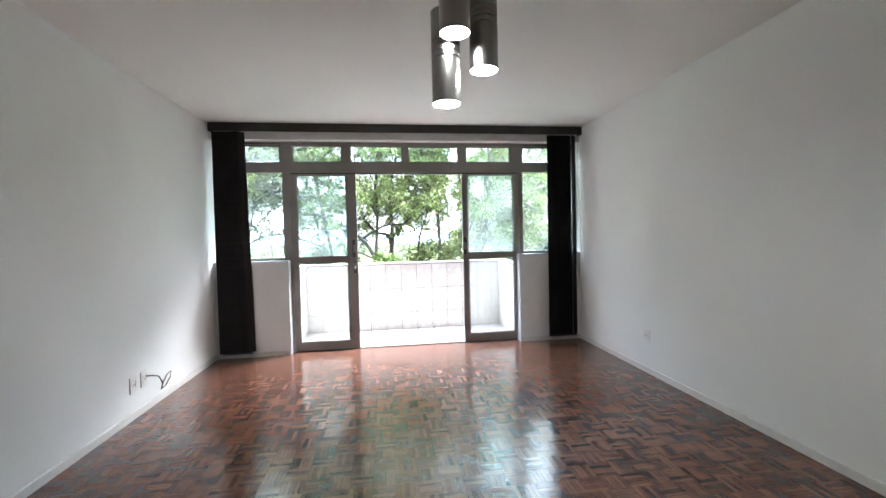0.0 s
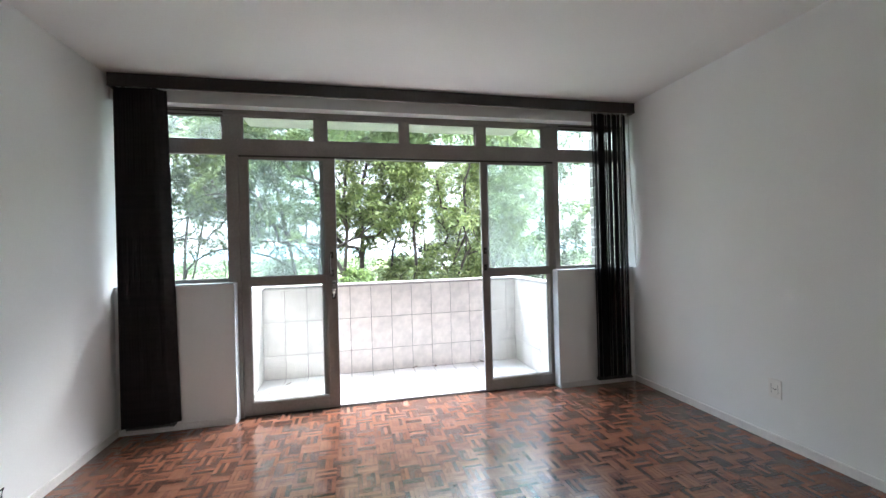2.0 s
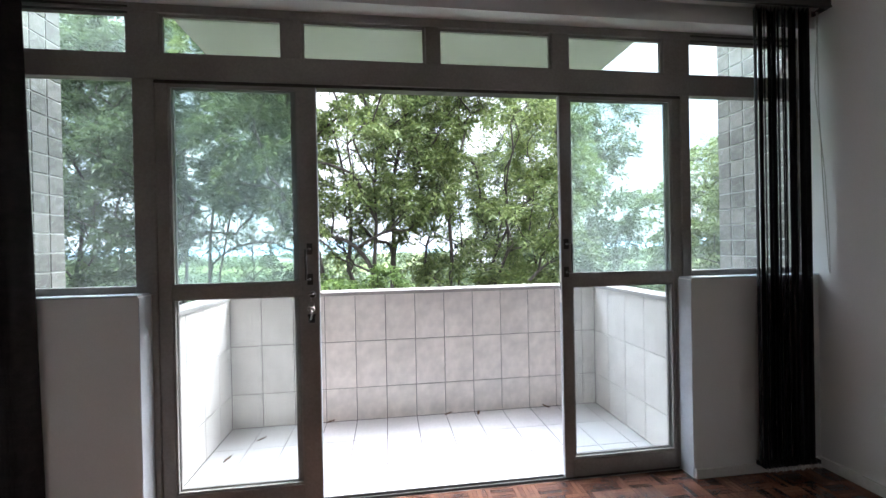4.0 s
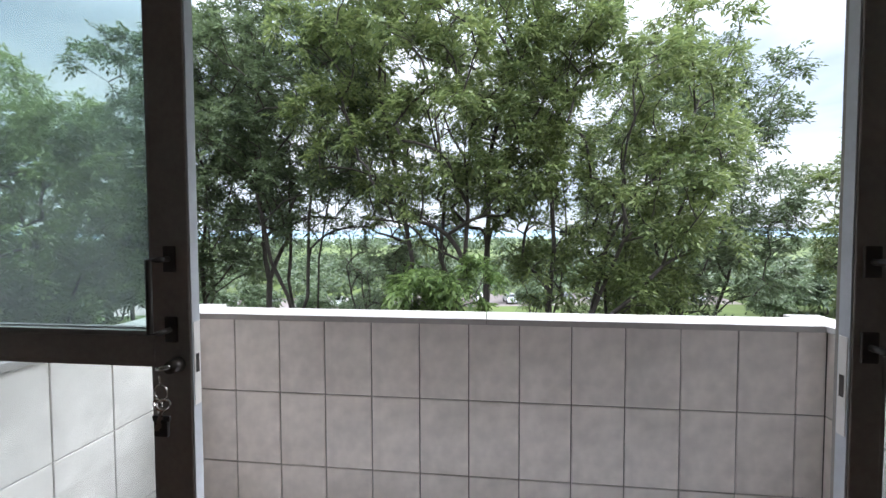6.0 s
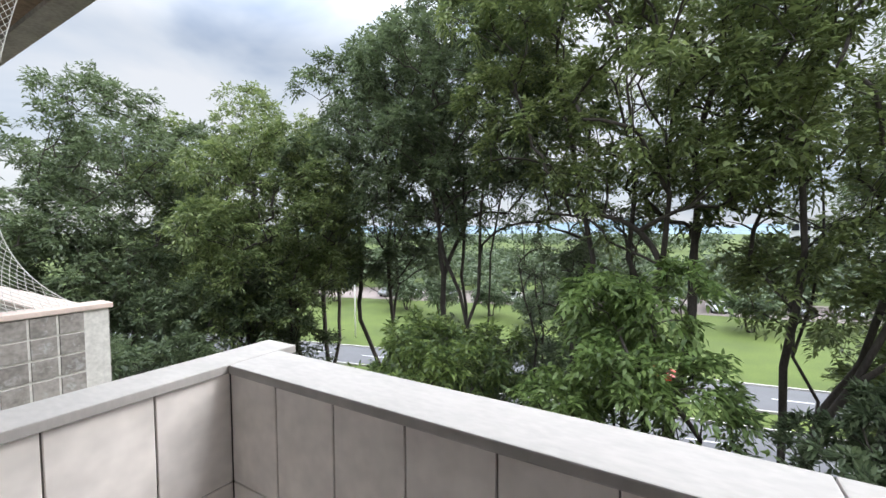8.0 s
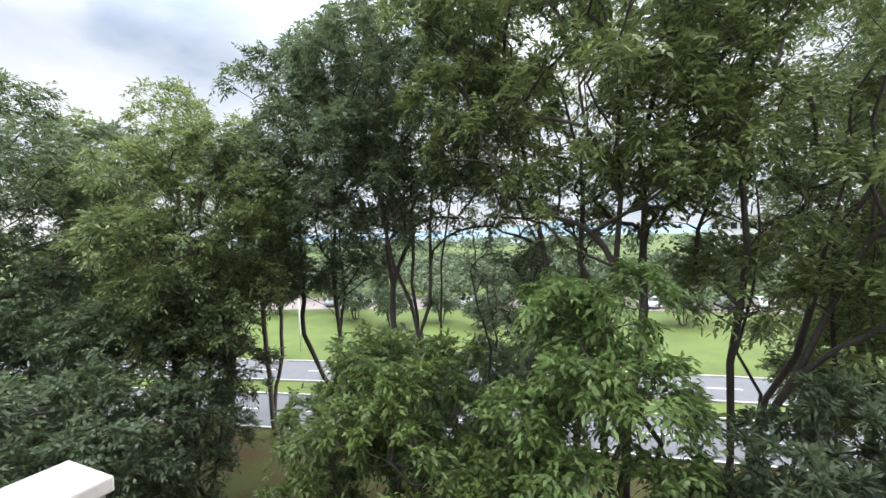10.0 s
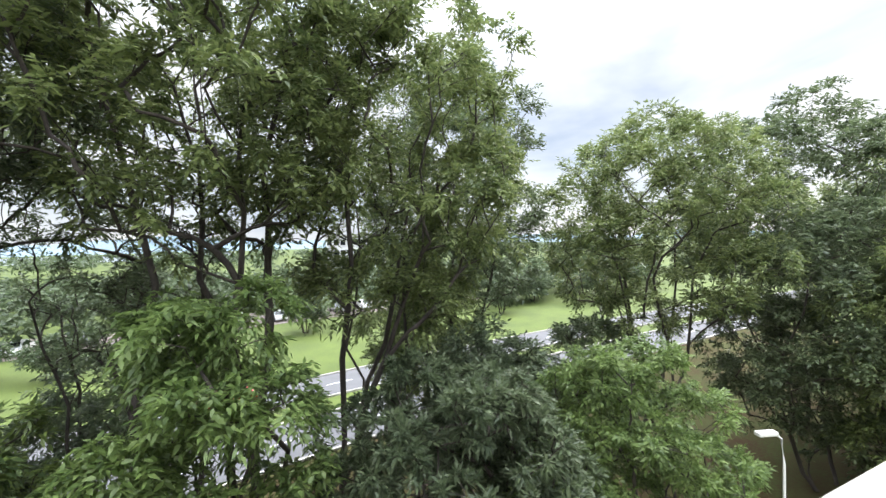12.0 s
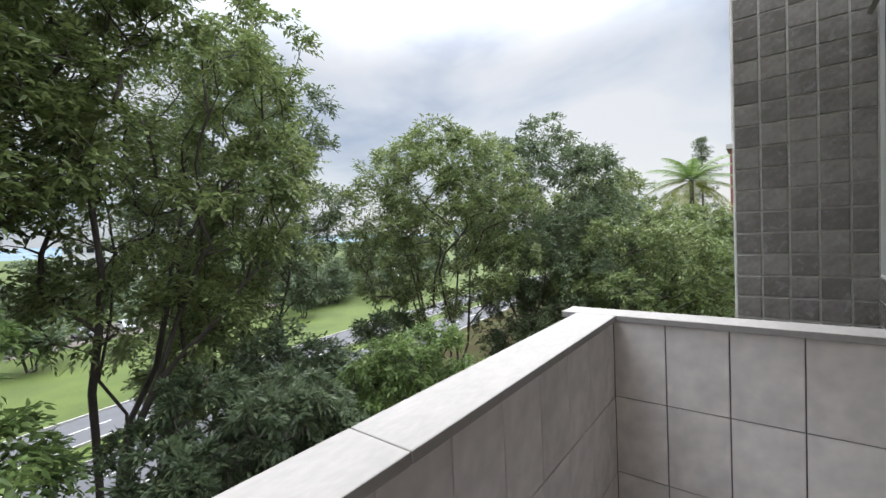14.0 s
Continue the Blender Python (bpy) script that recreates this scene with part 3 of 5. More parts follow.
socket(XR, 3.41, 0.347, -90, "white plastic wall socket plate on the white wall", ((-0.009, 0.0), (0.0, -0.004), (0.009, 0.0)))
socket(XL, 3.22, 0.257, 90, "white plastic wall socket plate on the white wall", ((-0.009, 0.0), (0.0, -0.004), (0.009, 0.0)))
socket(XL, 3.355, 0.257, 90, "white plastic cable outlet plate beside a socket", ((0.0, 0.0),))
bm = bmesh.new()
pts = [(-1.832, 3.375, 0.27), (-1.8, 3.4, 0.265), (-1.792, 3.475, 0.235), (-1.797, 3.535, 0.165), (-1.8, 3.535, 0.115), (-1.804, 3.595, 0.115), (-1.8, 3.665, 0.165), (-1.804, 3.685, 0.21), (-1.808, 3.635, 0.2), (-1.808, 3.565, 0.15), (-1.808, 3.535, 0.105)]
tube(bm, pts, 0.0045, 8)
tagged(part("loose_cable", bm, BLACK, None, smooth=True), "black cable looping out of the wall outlet", "cable")

# ---- balcony ----
ZB, ZC = -0.013, 0.917
BX0, BX1, BY = -1.067, 1.69, 5.847
block("balcony_slab", CONCRETE, [(-1.18, 1.8, YF, 5.99, -0.2, ZB - 0.008)], "concrete balcony slab under the floor tiles", "balcony floor")
front = block("wall_balcony_front", GROUT, [(BX0 - 0.113, BX1 + 0.11, BY + 0.006, 5.99, ZB - 0.18, ZC)], "balcony front parapet clad in mottled beige tiles", "parapet")
side_w = block("wall_balcony_west", GROUT, [(BX0 - 0.113, BX0 - 0.006, YF, BY + 0.006, ZB - 0.18, ZC), (BX0 - 0.113, BX0 + 0.02, 5.99, 6.06, ZB - 0.18, ZC)], "balcony side parapet clad in mottled beige tiles", "parapet")
side_e = block("wall_balcony_east", GROUT, [(BX1 + 0.006, BX1 + 0.11, YF, BY + 0.006, ZB - 0.18, ZC), (BX1 - 0.02, BX1 + 0.11, 5.99, 6.06, ZB - 0.18, ZC)], "balcony side parapet clad in mottled beige tiles", "parapet")
floor_b = block("floor_balcony", GROUT, [(BX0 - 0.006, BX1 + 0.006, YF, BY + 0.006, ZB - 0.008, ZB - 0.003)], "pale tiled balcony floor with fallen leaves", "floor")

cap = empty("parapet_cap", pose(0, 0, 0))
tagged(cap, "worn white marble coping stones on the balcony parapet", "coping", kind="structure")
for a in ((-1.048, 0.3285, BY - 0.018, 6.004), (0.3315, 1.672, BY - 0.018, 6.004), (-1.196, -1.0495, YF, 6.076), (1.6735, 1.818, YF, 6.076)):
    bm = bmesh.new()
    box(bm, a[0], a[1], a[2], a[3], ZC, ZC + 0.027, bevel=0.004)
    part("coping_stone", bm, MARBLE, cap)


def tile_mesh(name, w, h, material, depth=0.007, gap=0.0045):
    """A tile lying in x and z, its face towards -y, with softened edges."""
    bm = bmesh.new()
    a, b, e = w / 2 - gap / 2, h / 2 - gap / 2, 0.0018
    back = [bm.verts.new((x, 0, z)) for x, z in ((-a, -b), (a, -b), (a, b), (-a, b))]
    mid = [bm.verts.new((x, -depth + e, z)) for x, z in ((-a, -b), (a, -b), (a, b), (-a, b))]
    top = [bm.verts.new((x, -depth, z)) for x, z in ((-a + e, -b + e), (a - e, -b + e), (a - e, b - e), (-a + e, b - e))]
    for p, q in ((back, mid), (mid, top)):
        for k in range(4):
            bm.faces.new((p[k], p[(k + 1) % 4], q[(k + 1) % 4], q[k]))
    bm.faces.new(top)
    return mesh_of(bm, name, material)


tile_cache = {}


def lay(name, parent, material, u_lines, v_lines, put, depth=0.007, gap=0.0045):
    """Tiles between two sets of joint lines; put(u, v) gives the pose of a tile's middle."""
    for u0, u1 in zip(u_lines, u_lines[1:]):
        for v0, v1 in zip(v_lines, v_lines[1:]):
            key = (name, material.name, round(u1 - u0, 3), round(v1 - v0, 3), depth, gap)
            if key not in tile_cache:
                tile_cache[key] = tile_mesh(name, u1 - u0, v1 - v0, material, depth, gap)
            shared_piece(name, tile_cache[key], parent, put((u0 + u1) / 2, (v0 + v1) / 2))


ROWS_Z = [ZB, 0.229, 0.574, ZC]
cols = [BX0] + [-0.855 + 0.2215 * k for k in range(12)] + [BX1]
lay("tile", front, TILE, cols, ROWS_Z, lambda u, v: pose(u, BY + 0.006, v))
ys = [YF, 4.98, 5.2, 5.42, 5.64, BY]
lay("tile", side_e, TILE, ys, ROWS_Z, lambda u, v: pose(BX1 + 0.006, u, v, 0, 0, -90))
lay("tile", side_w, TILE, ys, ROWS_Z, lambda u, v: pose(BX0 - 0.006, u, v, 0, 0, 90))
lay("tile", floor_b, TILE_FLOOR, cols, [YF, 5.19, 5.52, BY], lambda u, v: pose(u, v, ZB - 0.004, -90), depth=0.005)

# dry leaves blown onto the floor
rnd = random.Random(5)
for x, y, a in ((0.489, 5.815, 20), (0.715, 5.79, 70), (1.262, 5.82, 140), (-0.804, 5.625, 35), (-0.93, 5.38, 60), (-0.38, 5.83, 10)):
    bm = bmesh.new()
    n = 6
    edge = []
    for i in range(n + 1):
        f = i / n
        w = 0.011 * math.sin(math.pi * min(1, f * 0.95 + 0.05)) + 0.0006
        zc = 0.004 + 0.012 * f * f + 0.004 * rnd.random()
        edge.append([bm.verts.new((f * 0.062 - 0.03, s * w, zc + abs(s) * 0.006)) for s in (-1, 0, 1)])
    for p, q in zip(edge, edge[1:]):
        bm.faces.new((p[0], q[0], q[1], p[1]))
        bm.faces.new((p[1], q[1], q[2], p[2]))
    ob = part("dry_leaf", bm, DRY_LEAF)
    ob.matrix_basis = pose(x, y, ZB, 0, 0, a)
    tagged(ob, "curled dry brown leaf on the balcony tiles", "leaf", "dry leaves on the balcony")

# ---- the facade round the balcony ----
block("soffit_slab", SOFFIT, [(-1.2, 1.8, YF, 6.1, 2.67, 2.85)], "khaki painted underside of the balcony above", "slab")
block("upper_parapet", GREY_TILE_J, [(-1.18, 1.8, 5.85, 5.99, 2.85, 3.78)], "grey tiled parapet of the balcony above", "parapet")
block("facade_wall", GROUT_LIGHT, [(XL, XR, 4.8, YF, H + 0.06, 5.6), (XL, XR, 4.8, YF, -10.0, -0.1), (-9.0, -2.02, 4.8, YF, -10.0, 5.6), (2.64, 10.0, 4.8, YF, -10.0, 5.6)], "grey tiled outer wall of the apartment block", "facade")
fins = {}
for name, a, b in (("facade_fin_west", -2.02, -1.822), ("facade_fin_east", XR + 0.007, 2.64)):
    fins[name] = block(name, GROUT_LIGHT, [(a, b, YF, 5.425, -10.0, 5.6)], "projecting party wall clad in small grey glazed tiles", "party wall")
P_T = 0.109
fz = [0.725 + P_T * k for k in range(19)]
fy = [YF + 0.003] + [5.425 - P_T * k for k in (4, 3, 2, 1, 0)]
lay("tile", fins["facade_fin_east"], GREY_TILE, fy, fz, lambda u, v: pose(XR + 0.007, u, v, 0, 0, -90), depth=0.006, gap=0.010)
lay("tile", fins["facade_fin_west"], GREY_TILE, fy, fz, lambda u, v: pose(-1.822, u, v, 0, 0, 90), depth=0.006, gap=0.010)


def tile_field(name, parent, material, quads, pitch, depth=0.006, gap=0.010):
    """Rows of tiles too many to count, joined: each quad is an origin, two unit edges with lengths, and a normal."""
    verts, faces = [], []
    for o, u, lu, v, lv, nrm in quads:
        o, u, v, nrm = Vector(o), Vector(u), Vector(v), Vector(nrm)
        for i in range(max(1, round(lu / pitch))):
            for j in range(max(1, round(lv / pitch))):
                pu, pv = lu / max(1, round(lu / pitch)), lv / max(1, round(lv / pitch))
                a = o + u * (i * pu + gap / 2) + v * (j * pv + gap / 2)
                w, h = pu - gap, pv - gap
                n = len(verts)
                for lift, e in ((0.0, 0.0), (depth, 0.0015)):
                    for p in ((e, e), (w - e, e), (w - e, h - e), (e, h - e)):
                        verts.append(a + u * p[0] + v * p[1] + nrm * lift)
                faces += [(n + 4, n + 5, n + 6, n + 7)] + [(n + k, n + (k + 1) % 4, n + 4 + (k + 1) % 4, n + 4 + k) for k in range(4)]
    me = bpy.data.meshes.new(name)
    me.from_pydata([tuple(p) for p in verts], [], faces)
    me.materials.append(material)
    ob = new(name, me)
    ob.parent = parent
    ob["kind"] = "stuff"
    return ob


tile_field("tile_field", fins["facade_fin_east"], GREY_TILE_J, [((XR + 0.007, 5.425, fz[-1]), (0, -1, 0), 0.53, (0, 0, 1), 1.3, (-1, 0, 0)), ((XR + 0.007, 5.425, fz[0] - 2.18), (0, -1, 0), 0.53, (0, 0, 1), 2.18, (-1, 0, 0))], P_T)
tile_field("tile_field", fins["facade_fin_west"], GREY_TILE_J, [((-1.822, YF, fz[-1]), (0, 1, 0), 0.53, (0, 0, 1), 1.3, (1, 0, 0)), ((-1.822, YF, fz[0] - 2.18), (0, 1, 0), 0.53, (0, 0, 1), 2.18, (1, 0, 0))], P_T)
wallpatch = block("wall_facade_dado", GROUT_LIGHT, [(-1.82, -1.2, YF, YF + 0.004, -2.0, 1.06), (1.82, XR, YF, YF + 0.004, -2.0, 1.06)], "grey tiled wall under the side windows", "wall")
tile_field("tile_field", wallpatch, GREY_TILE_J, [((1.82, YF + 0.004, -1.12), (1, 0, 0), 0.62, (0, 0, 1), 2.18, (0, 1, 0)), ((-1.82, YF + 0.004, -1.12), (1, 0, 0), 0.62, (0, 0, 1), 2.18, (0, 1, 0))], P_T)

# the neighbour's balcony, with its net
NX = -2.67
nb = block("neighbour_balcony", GROUT_LIGHT, [(NX - 0.12, NX, YF, 6.12, -0.2, ZC), (-5.6, NX - 0.12, 5.87, 6.02, -0.2, ZC), (-5.6, NX - 0.12, YF, 5.87, -0.2, -0.02)], "neighbouring balcony parapet clad in small grey tiles", "balcony")
tile_field("tile_field", nb, GREY_TILE_J, [((NX, YF, ZC - 0.981), (0, 1, 0), 1.12, (0, 0, 1), 0.981, (1, 0, 0)), ((NX, 6.12, ZC - 0.981), (-1, 0, 0), 0.12, (0, 0, 1), 0.981, (0, 1, 0))], 0.112)
ncap = block("neighbour_coping", MARBLE_PINK, [(NX - 0.135, NX + 0.014, YF, 6.14, ZC, ZC + 0.028), (-5.6, NX - 0.137, 5.85, 6.035, ZC, ZC + 0.028)], "pinkish stone coping on the neighbouring parapet", "coping", bevel=0.004)
block("neighbour_soffit", STAINED_SLAB, [(-5.6, NX, YF, 6.0, 2.63, 2.86)], "stained brown underside of the neighbouring balcony above", "slab")
block("neighbour_fascia", FASCIA, [(-5.6, NX + 0.01, 6.0, 6.13, 2.6, 3.7), (NX - 0.12, NX, YF, 6.0, 2.86, 3.7)], "weathered pale edge of the neighbouring balcony above", "fascia")

net = empty("safety_net", pose(0, 0, 0))
tagged(net, "slack pale cord safety net strung over the neighbouring balcony", "net")


def net_edge(f):
    """How far forward the slack net reaches at a height f from 0 (coping) to 1 (slab)."""
    return 5.66 + 0.34 * math.exp(-7 * f) + 0.22 * f ** 2.2


def net_point(u, f):
    x = -2.735 - 0.05 * math.sin(math.pi * f)
    return (x, 5.02 + (net_edge(f) - 5.02) * u, ZC + 0.03 + (2.66 - ZC - 0.03) * f)


bm = bmesh.new()
NU, NV = 30, 84
for k in range(-NV, NU + NV):
    for sgn in (1, -1):
        pts = []
        for j in range(NV * 1 + 1):
            u = (k + sgn * j * 0.5) / NU
            if 0 <= u <= 1:
                pts.append(net_point(u, j / NV))
        if len(pts) > 2:
            tube(bm, pts, 0.0015, 3, cap=False)
part("netting", bm, NET, net)
bm = bmesh.new()
tube(bm, [net_point(1, j / 40) for j in range(41)], 0.0025, 5)
part("border_cord", bm, NET, net)

# further along the block
far_fin = block("facade_fin_far", GROUT_LIGHT, [(7.05, 7.35, YF, 5.632, -10.0, 2.5), (7.05, 7.35, YF, 5.64, 2.5, 5.6)], "projecting wall clad in white mosaic further along the block", "party wall")
tile_field("tile_field", far_fin, WHITE_MOSAIC, [((7.05, 5.632, -1.2), (0, -1, 0), 0.63, (0, 0, 1), 3.69, (-1, 0, 0))], 0.088, gap=0.010)

# ---- outdoors: ground, roads ----
GZ = -10.0
bm = bmesh.new()
n = 24
grid = [[bm.verts.new((x * 2500 / n, 5.0 + (y * 2400 / n), GZ)) for x in range(-n, n + 1)] for y in range(-4, n + 1)]
for a, b in zip(grid, grid[1:]):
    for k in range(2 * n):
        bm.faces.new((a[k], a[k + 1], b[k + 1], b[k]))
tagged(part("ground", bm, GRASS), "green lawn reaching out to the horizon", "ground", kind="structure")


def far_edge(x):
    return 40.6 + 0.19 * x - 0.0012 * x * x if x < 79 else 48.1


def band(name, material, o0, o1, z, x0, x1, label, category, height=0.0, step=2.0):
    """A strip that follows the road's bend between two offsets from its far edge."""
    bm = bmesh.new()
    xs = [x0 + (x1 - x0) * k / max(1, round((x1 - x0) / step)) for k in range(max(1, round((x1 - x0) / step)) + 1)]
    rows = []
    for x in xs:
        y = far_edge(x)
        rows.append([bm.verts.new((x, y + o0, z)), bm.verts.new((x, y + o1, z))] + ([bm.verts.new((x, y + o1, z - height)), bm.verts.new((x, y + o0, z - height))] if height else []))
    for a, b in zip(rows, rows[1:]):
        bm.faces.new((a[0], b[0], b[1], a[1]))
        if height:
            bm.faces.new((a[1], b[1], b[2], a[2]))
            bm.faces.new((a[3], b[3], b[0], a[0]))
    if height:
        bm.faces.new(rows[0])
        bm.faces.new(rows[-1])
    return tagged(part(name, bm, material), label, category, kind="structure")


band("road_far", ASPHALT, -4.9, 0.0, GZ + 0.02, -120, 110, "grey asphalt carriageway beyond the median", "road")
band("road_near", ASPHALT, -12.8, -7.8, GZ + 0.02, -120, 110, "grey asphalt carriageway nearest the trees", "road")
for o in (0.0, -5.05, -7.8, -12.95):
    band("kerb", KERB, o, o + 0.15, GZ + 0.14, -120, 110, "pale concrete kerb along the road", "kerb", height=0.14)
for o in (-2.45, -10.3):
    for k in range(-14, 20):
        x = k * 5.0
        band("lane_mark", ROAD_PAINT, o, o + 0.12, GZ + 0.03, x, x + 2.2, "white dashed lane mark", "road marking", step=2.2)
band("earth_strip", EARTH, -34.0, -12.95, GZ + 0.015, -60, 60, "bare earth with leaf litter under the trees", "ground")
band("paving", PAVING, 27.0, 40.0, GZ + 0.02, -60, 40, "pinkish paved parking ground beyond the lawn", "pavement")
block("lake", WATER, [(-900, -20, 420, 760, GZ + 0.02, GZ + 0.06)], "pale grey lake in the distance", "water")


# ---- trees ----
def leaf_field(name, centers, per, radius, size, material, parent, rng, droop=0.5, flat=0.6):
    """A crown of single leaves, in clumps round the twig ends."""
    c = np.repeat(centers, per, axis=0)
    m = len(c)
    off = rng.normal(size=(m, 3))
    off /= np.linalg.norm(off, axis=1)[:, None] + 1e-9
    rad = np.repeat(radius, per) * rng.random(m) ** 0.4
    off[:, 2] = np.where((off[:, 2] < 0) & (rng.random(m) < 0.75), -off[:, 2], off[:, 2] * 0.8)
    off *= rad[:, None]
    off[:, 2] *= flat
    base = c + off
    out = off / (np.linalg.norm(off, axis=1)[:, None] + 1e-9)
    way = out * np.array((1.0, 1.0, 0.35)) + rng.normal(size=(m, 3)) * 0.4
    way[:, 2] -= droop
    way /= np.linalg.norm(way, axis=1)[:, None]
    up = np.tile((0.0, 0.0, 1.0), (m, 1)) + rng.normal(size=(m, 3)) * 0.7
    side = np.cross(way, up)
    side /= np.linalg.norm(side, axis=1)[:, None] + 1e-9
    nrm = np.cross(side, way)
    ln = size[0] * (0.65 + 0.7 * rng.random(m))[:, None]
    wd = size[1] * (0.65 + 0.7 * rng.random(m))[:, None]
    v = np.empty((m, 4, 3))
    v[:, 0] = base
    v[:, 1] = base + way * ln * 0.45 + side * wd / 2 + nrm * wd * 0.18
    v[:, 2] = base + way * ln - np.array((0, 0, 1)) * ln * 0.12
    v[:, 3] = base + way * ln * 0.45 - side * wd / 2 + nrm * wd * 0.18
    me = bpy.data.meshes.new(name)
    me.vertices.add(m * 4)
    me.vertices.foreach_set("co", v.astype(np.float32).ravel())
    me.loops.add(m * 6)
    idx = np.arange(m)[:, None] * 4
    me.loops.foreach_set("vertex_index", (idx + np.array((0, 1, 2, 0, 2, 3))).astype(np.int32).ravel())
    me.polygons.add(m * 2)
    me.polygons.foreach_set("loop_start", np.arange(0, m * 6, 3, dtype=np.int32))
    me.update(calc_edges=True)
    me.materials.append(material)
    ob = new(name, me)
    ob.parent = parent
    return ob


def limbs(name, root, forks, hubs, tips, rng, r_tip, wander, parent, material, r_pow=0.46, sides=7):
    """Trunk, limbs and twigs grown from the root through the forks to each tip, thick where many twigs hang on them."""
    nodes, parents = [np.array(root, float)], [-1]
    known = np.empty((16 + 5 * (len(tips) + len(hubs)) + 12 * len(forks), 3))
    known[0] = root

    def grow(frm, to, steps):
        a = nodes[frm]
        last = frm
        span = np.linalg.norm(to - a)
        bend = rng.normal(size=3) * span * wander
        bend[2] = abs(bend[2]) * 0.6 + span * 0.05
        for s in range(1, steps + 1):
            f = s / steps
            p = a + (to - a) * f + bend * math.sin(math.pi * f) + (rng.normal(size=3) * 0.015 * span * (f < 1))
            known[len(nodes)] = p
            nodes.append(p)
            parents.append(last)
            last = len(nodes) - 1
        return last

    for stem in forks:
        last = 0
        for q in stem:
            last = grow(last, np.array(q, float), 4)
    order = np.argsort(np.linalg.norm(tips - np.array(root), axis=1))
    ends = []
    rootv = np.array(root, float)
    hub_order = hubs[np.argsort(np.linalg.norm(hubs - np.array(root), axis=1))]
    for k, t in enumerate(list(hub_order) + [tips[i] for i in order]):
        arr = known[1:len(nodes)]
        d = np.linalg.norm(arr - t, axis=1)
        pen = np.where(arr[:, 2] > t[2] - 0.15, 1.6, 0.0) + np.where(np.linalg.norm(arr[:, :2] - rootv[:2], axis=1) > np.linalg.norm(t[:2] - rootv[:2]) + 0.3, 1.2, 0)
        j = int(np.argmin(d + pen)) + 1
        end = grow(j, t, 3 if d[j - 1] < 2 else 5)
        if k >= len(hub_order):
            ends.append(end)
    load = np.zeros(len(nodes))
    for e in ends:
        load[e] += 1
    for i in range(len(nodes) - 1, 0, -1):
        load[parents[i]] += load[i]
    rad = r_tip * np.maximum(load, 0.6) ** r_pow
    kids = {}
    for i, p in enumerate(parents):
        kids.setdefault(p, []).append(i)
    verts, faces = [], []
    stack = [[0, k] for k in kids.get(0, [])]
    while stack:
        line = stack.pop()
        while kids.get(line[-1]):
            nxt = sorted(kids[line[-1]], key=lambda k: -load[k])
            for k in nxt[1:]:
                stack.append([line[-1], k])
            line.append(nxt[0])
        pts = np.array([nodes[i] for i in line])
        rr = np.array([rad[i] for i in line])
        rr[0] = min(rr[0], rr[1] * 1.25) if line[0] != 0 else rr[0] * 1.15
        ns = sides if rr[1] > 0.05 else 4
        dirs = np.gradient(pts, axis=0)
        prev = len(verts)
        for k, (p, r, d) in enumerate(zip(pts, rr, dirs)):
            d = d / (np.linalg.norm(d) + 1e-9)
            u = np.cross(d, (0.3, 0.9, 0.2))
            u /= np.linalg.norm(u) + 1e-9
            w = np.cross(d, u)
            for s in range(ns):
                a = 2 * math.pi * s / ns
                verts.append(p + (u * math.cos(a) + w * math.sin(a)) * r)
            if k:
                o, q = prev + (k - 1) * ns, prev + k * ns
                faces += [(o + s, o + (s + 1) % ns, q + (s + 1) % ns, q + s) for s in range(ns)]
    me = bpy.data.meshes.new(name)
    me.from_pydata([tuple(p) for p in verts], [], faces)
    me.materials.append(material)
    me.polygons.foreach_set("use_smooth", [True] * len(me.polygons))
    ob = new(name, me)
    ob.parent = parent
    return ob


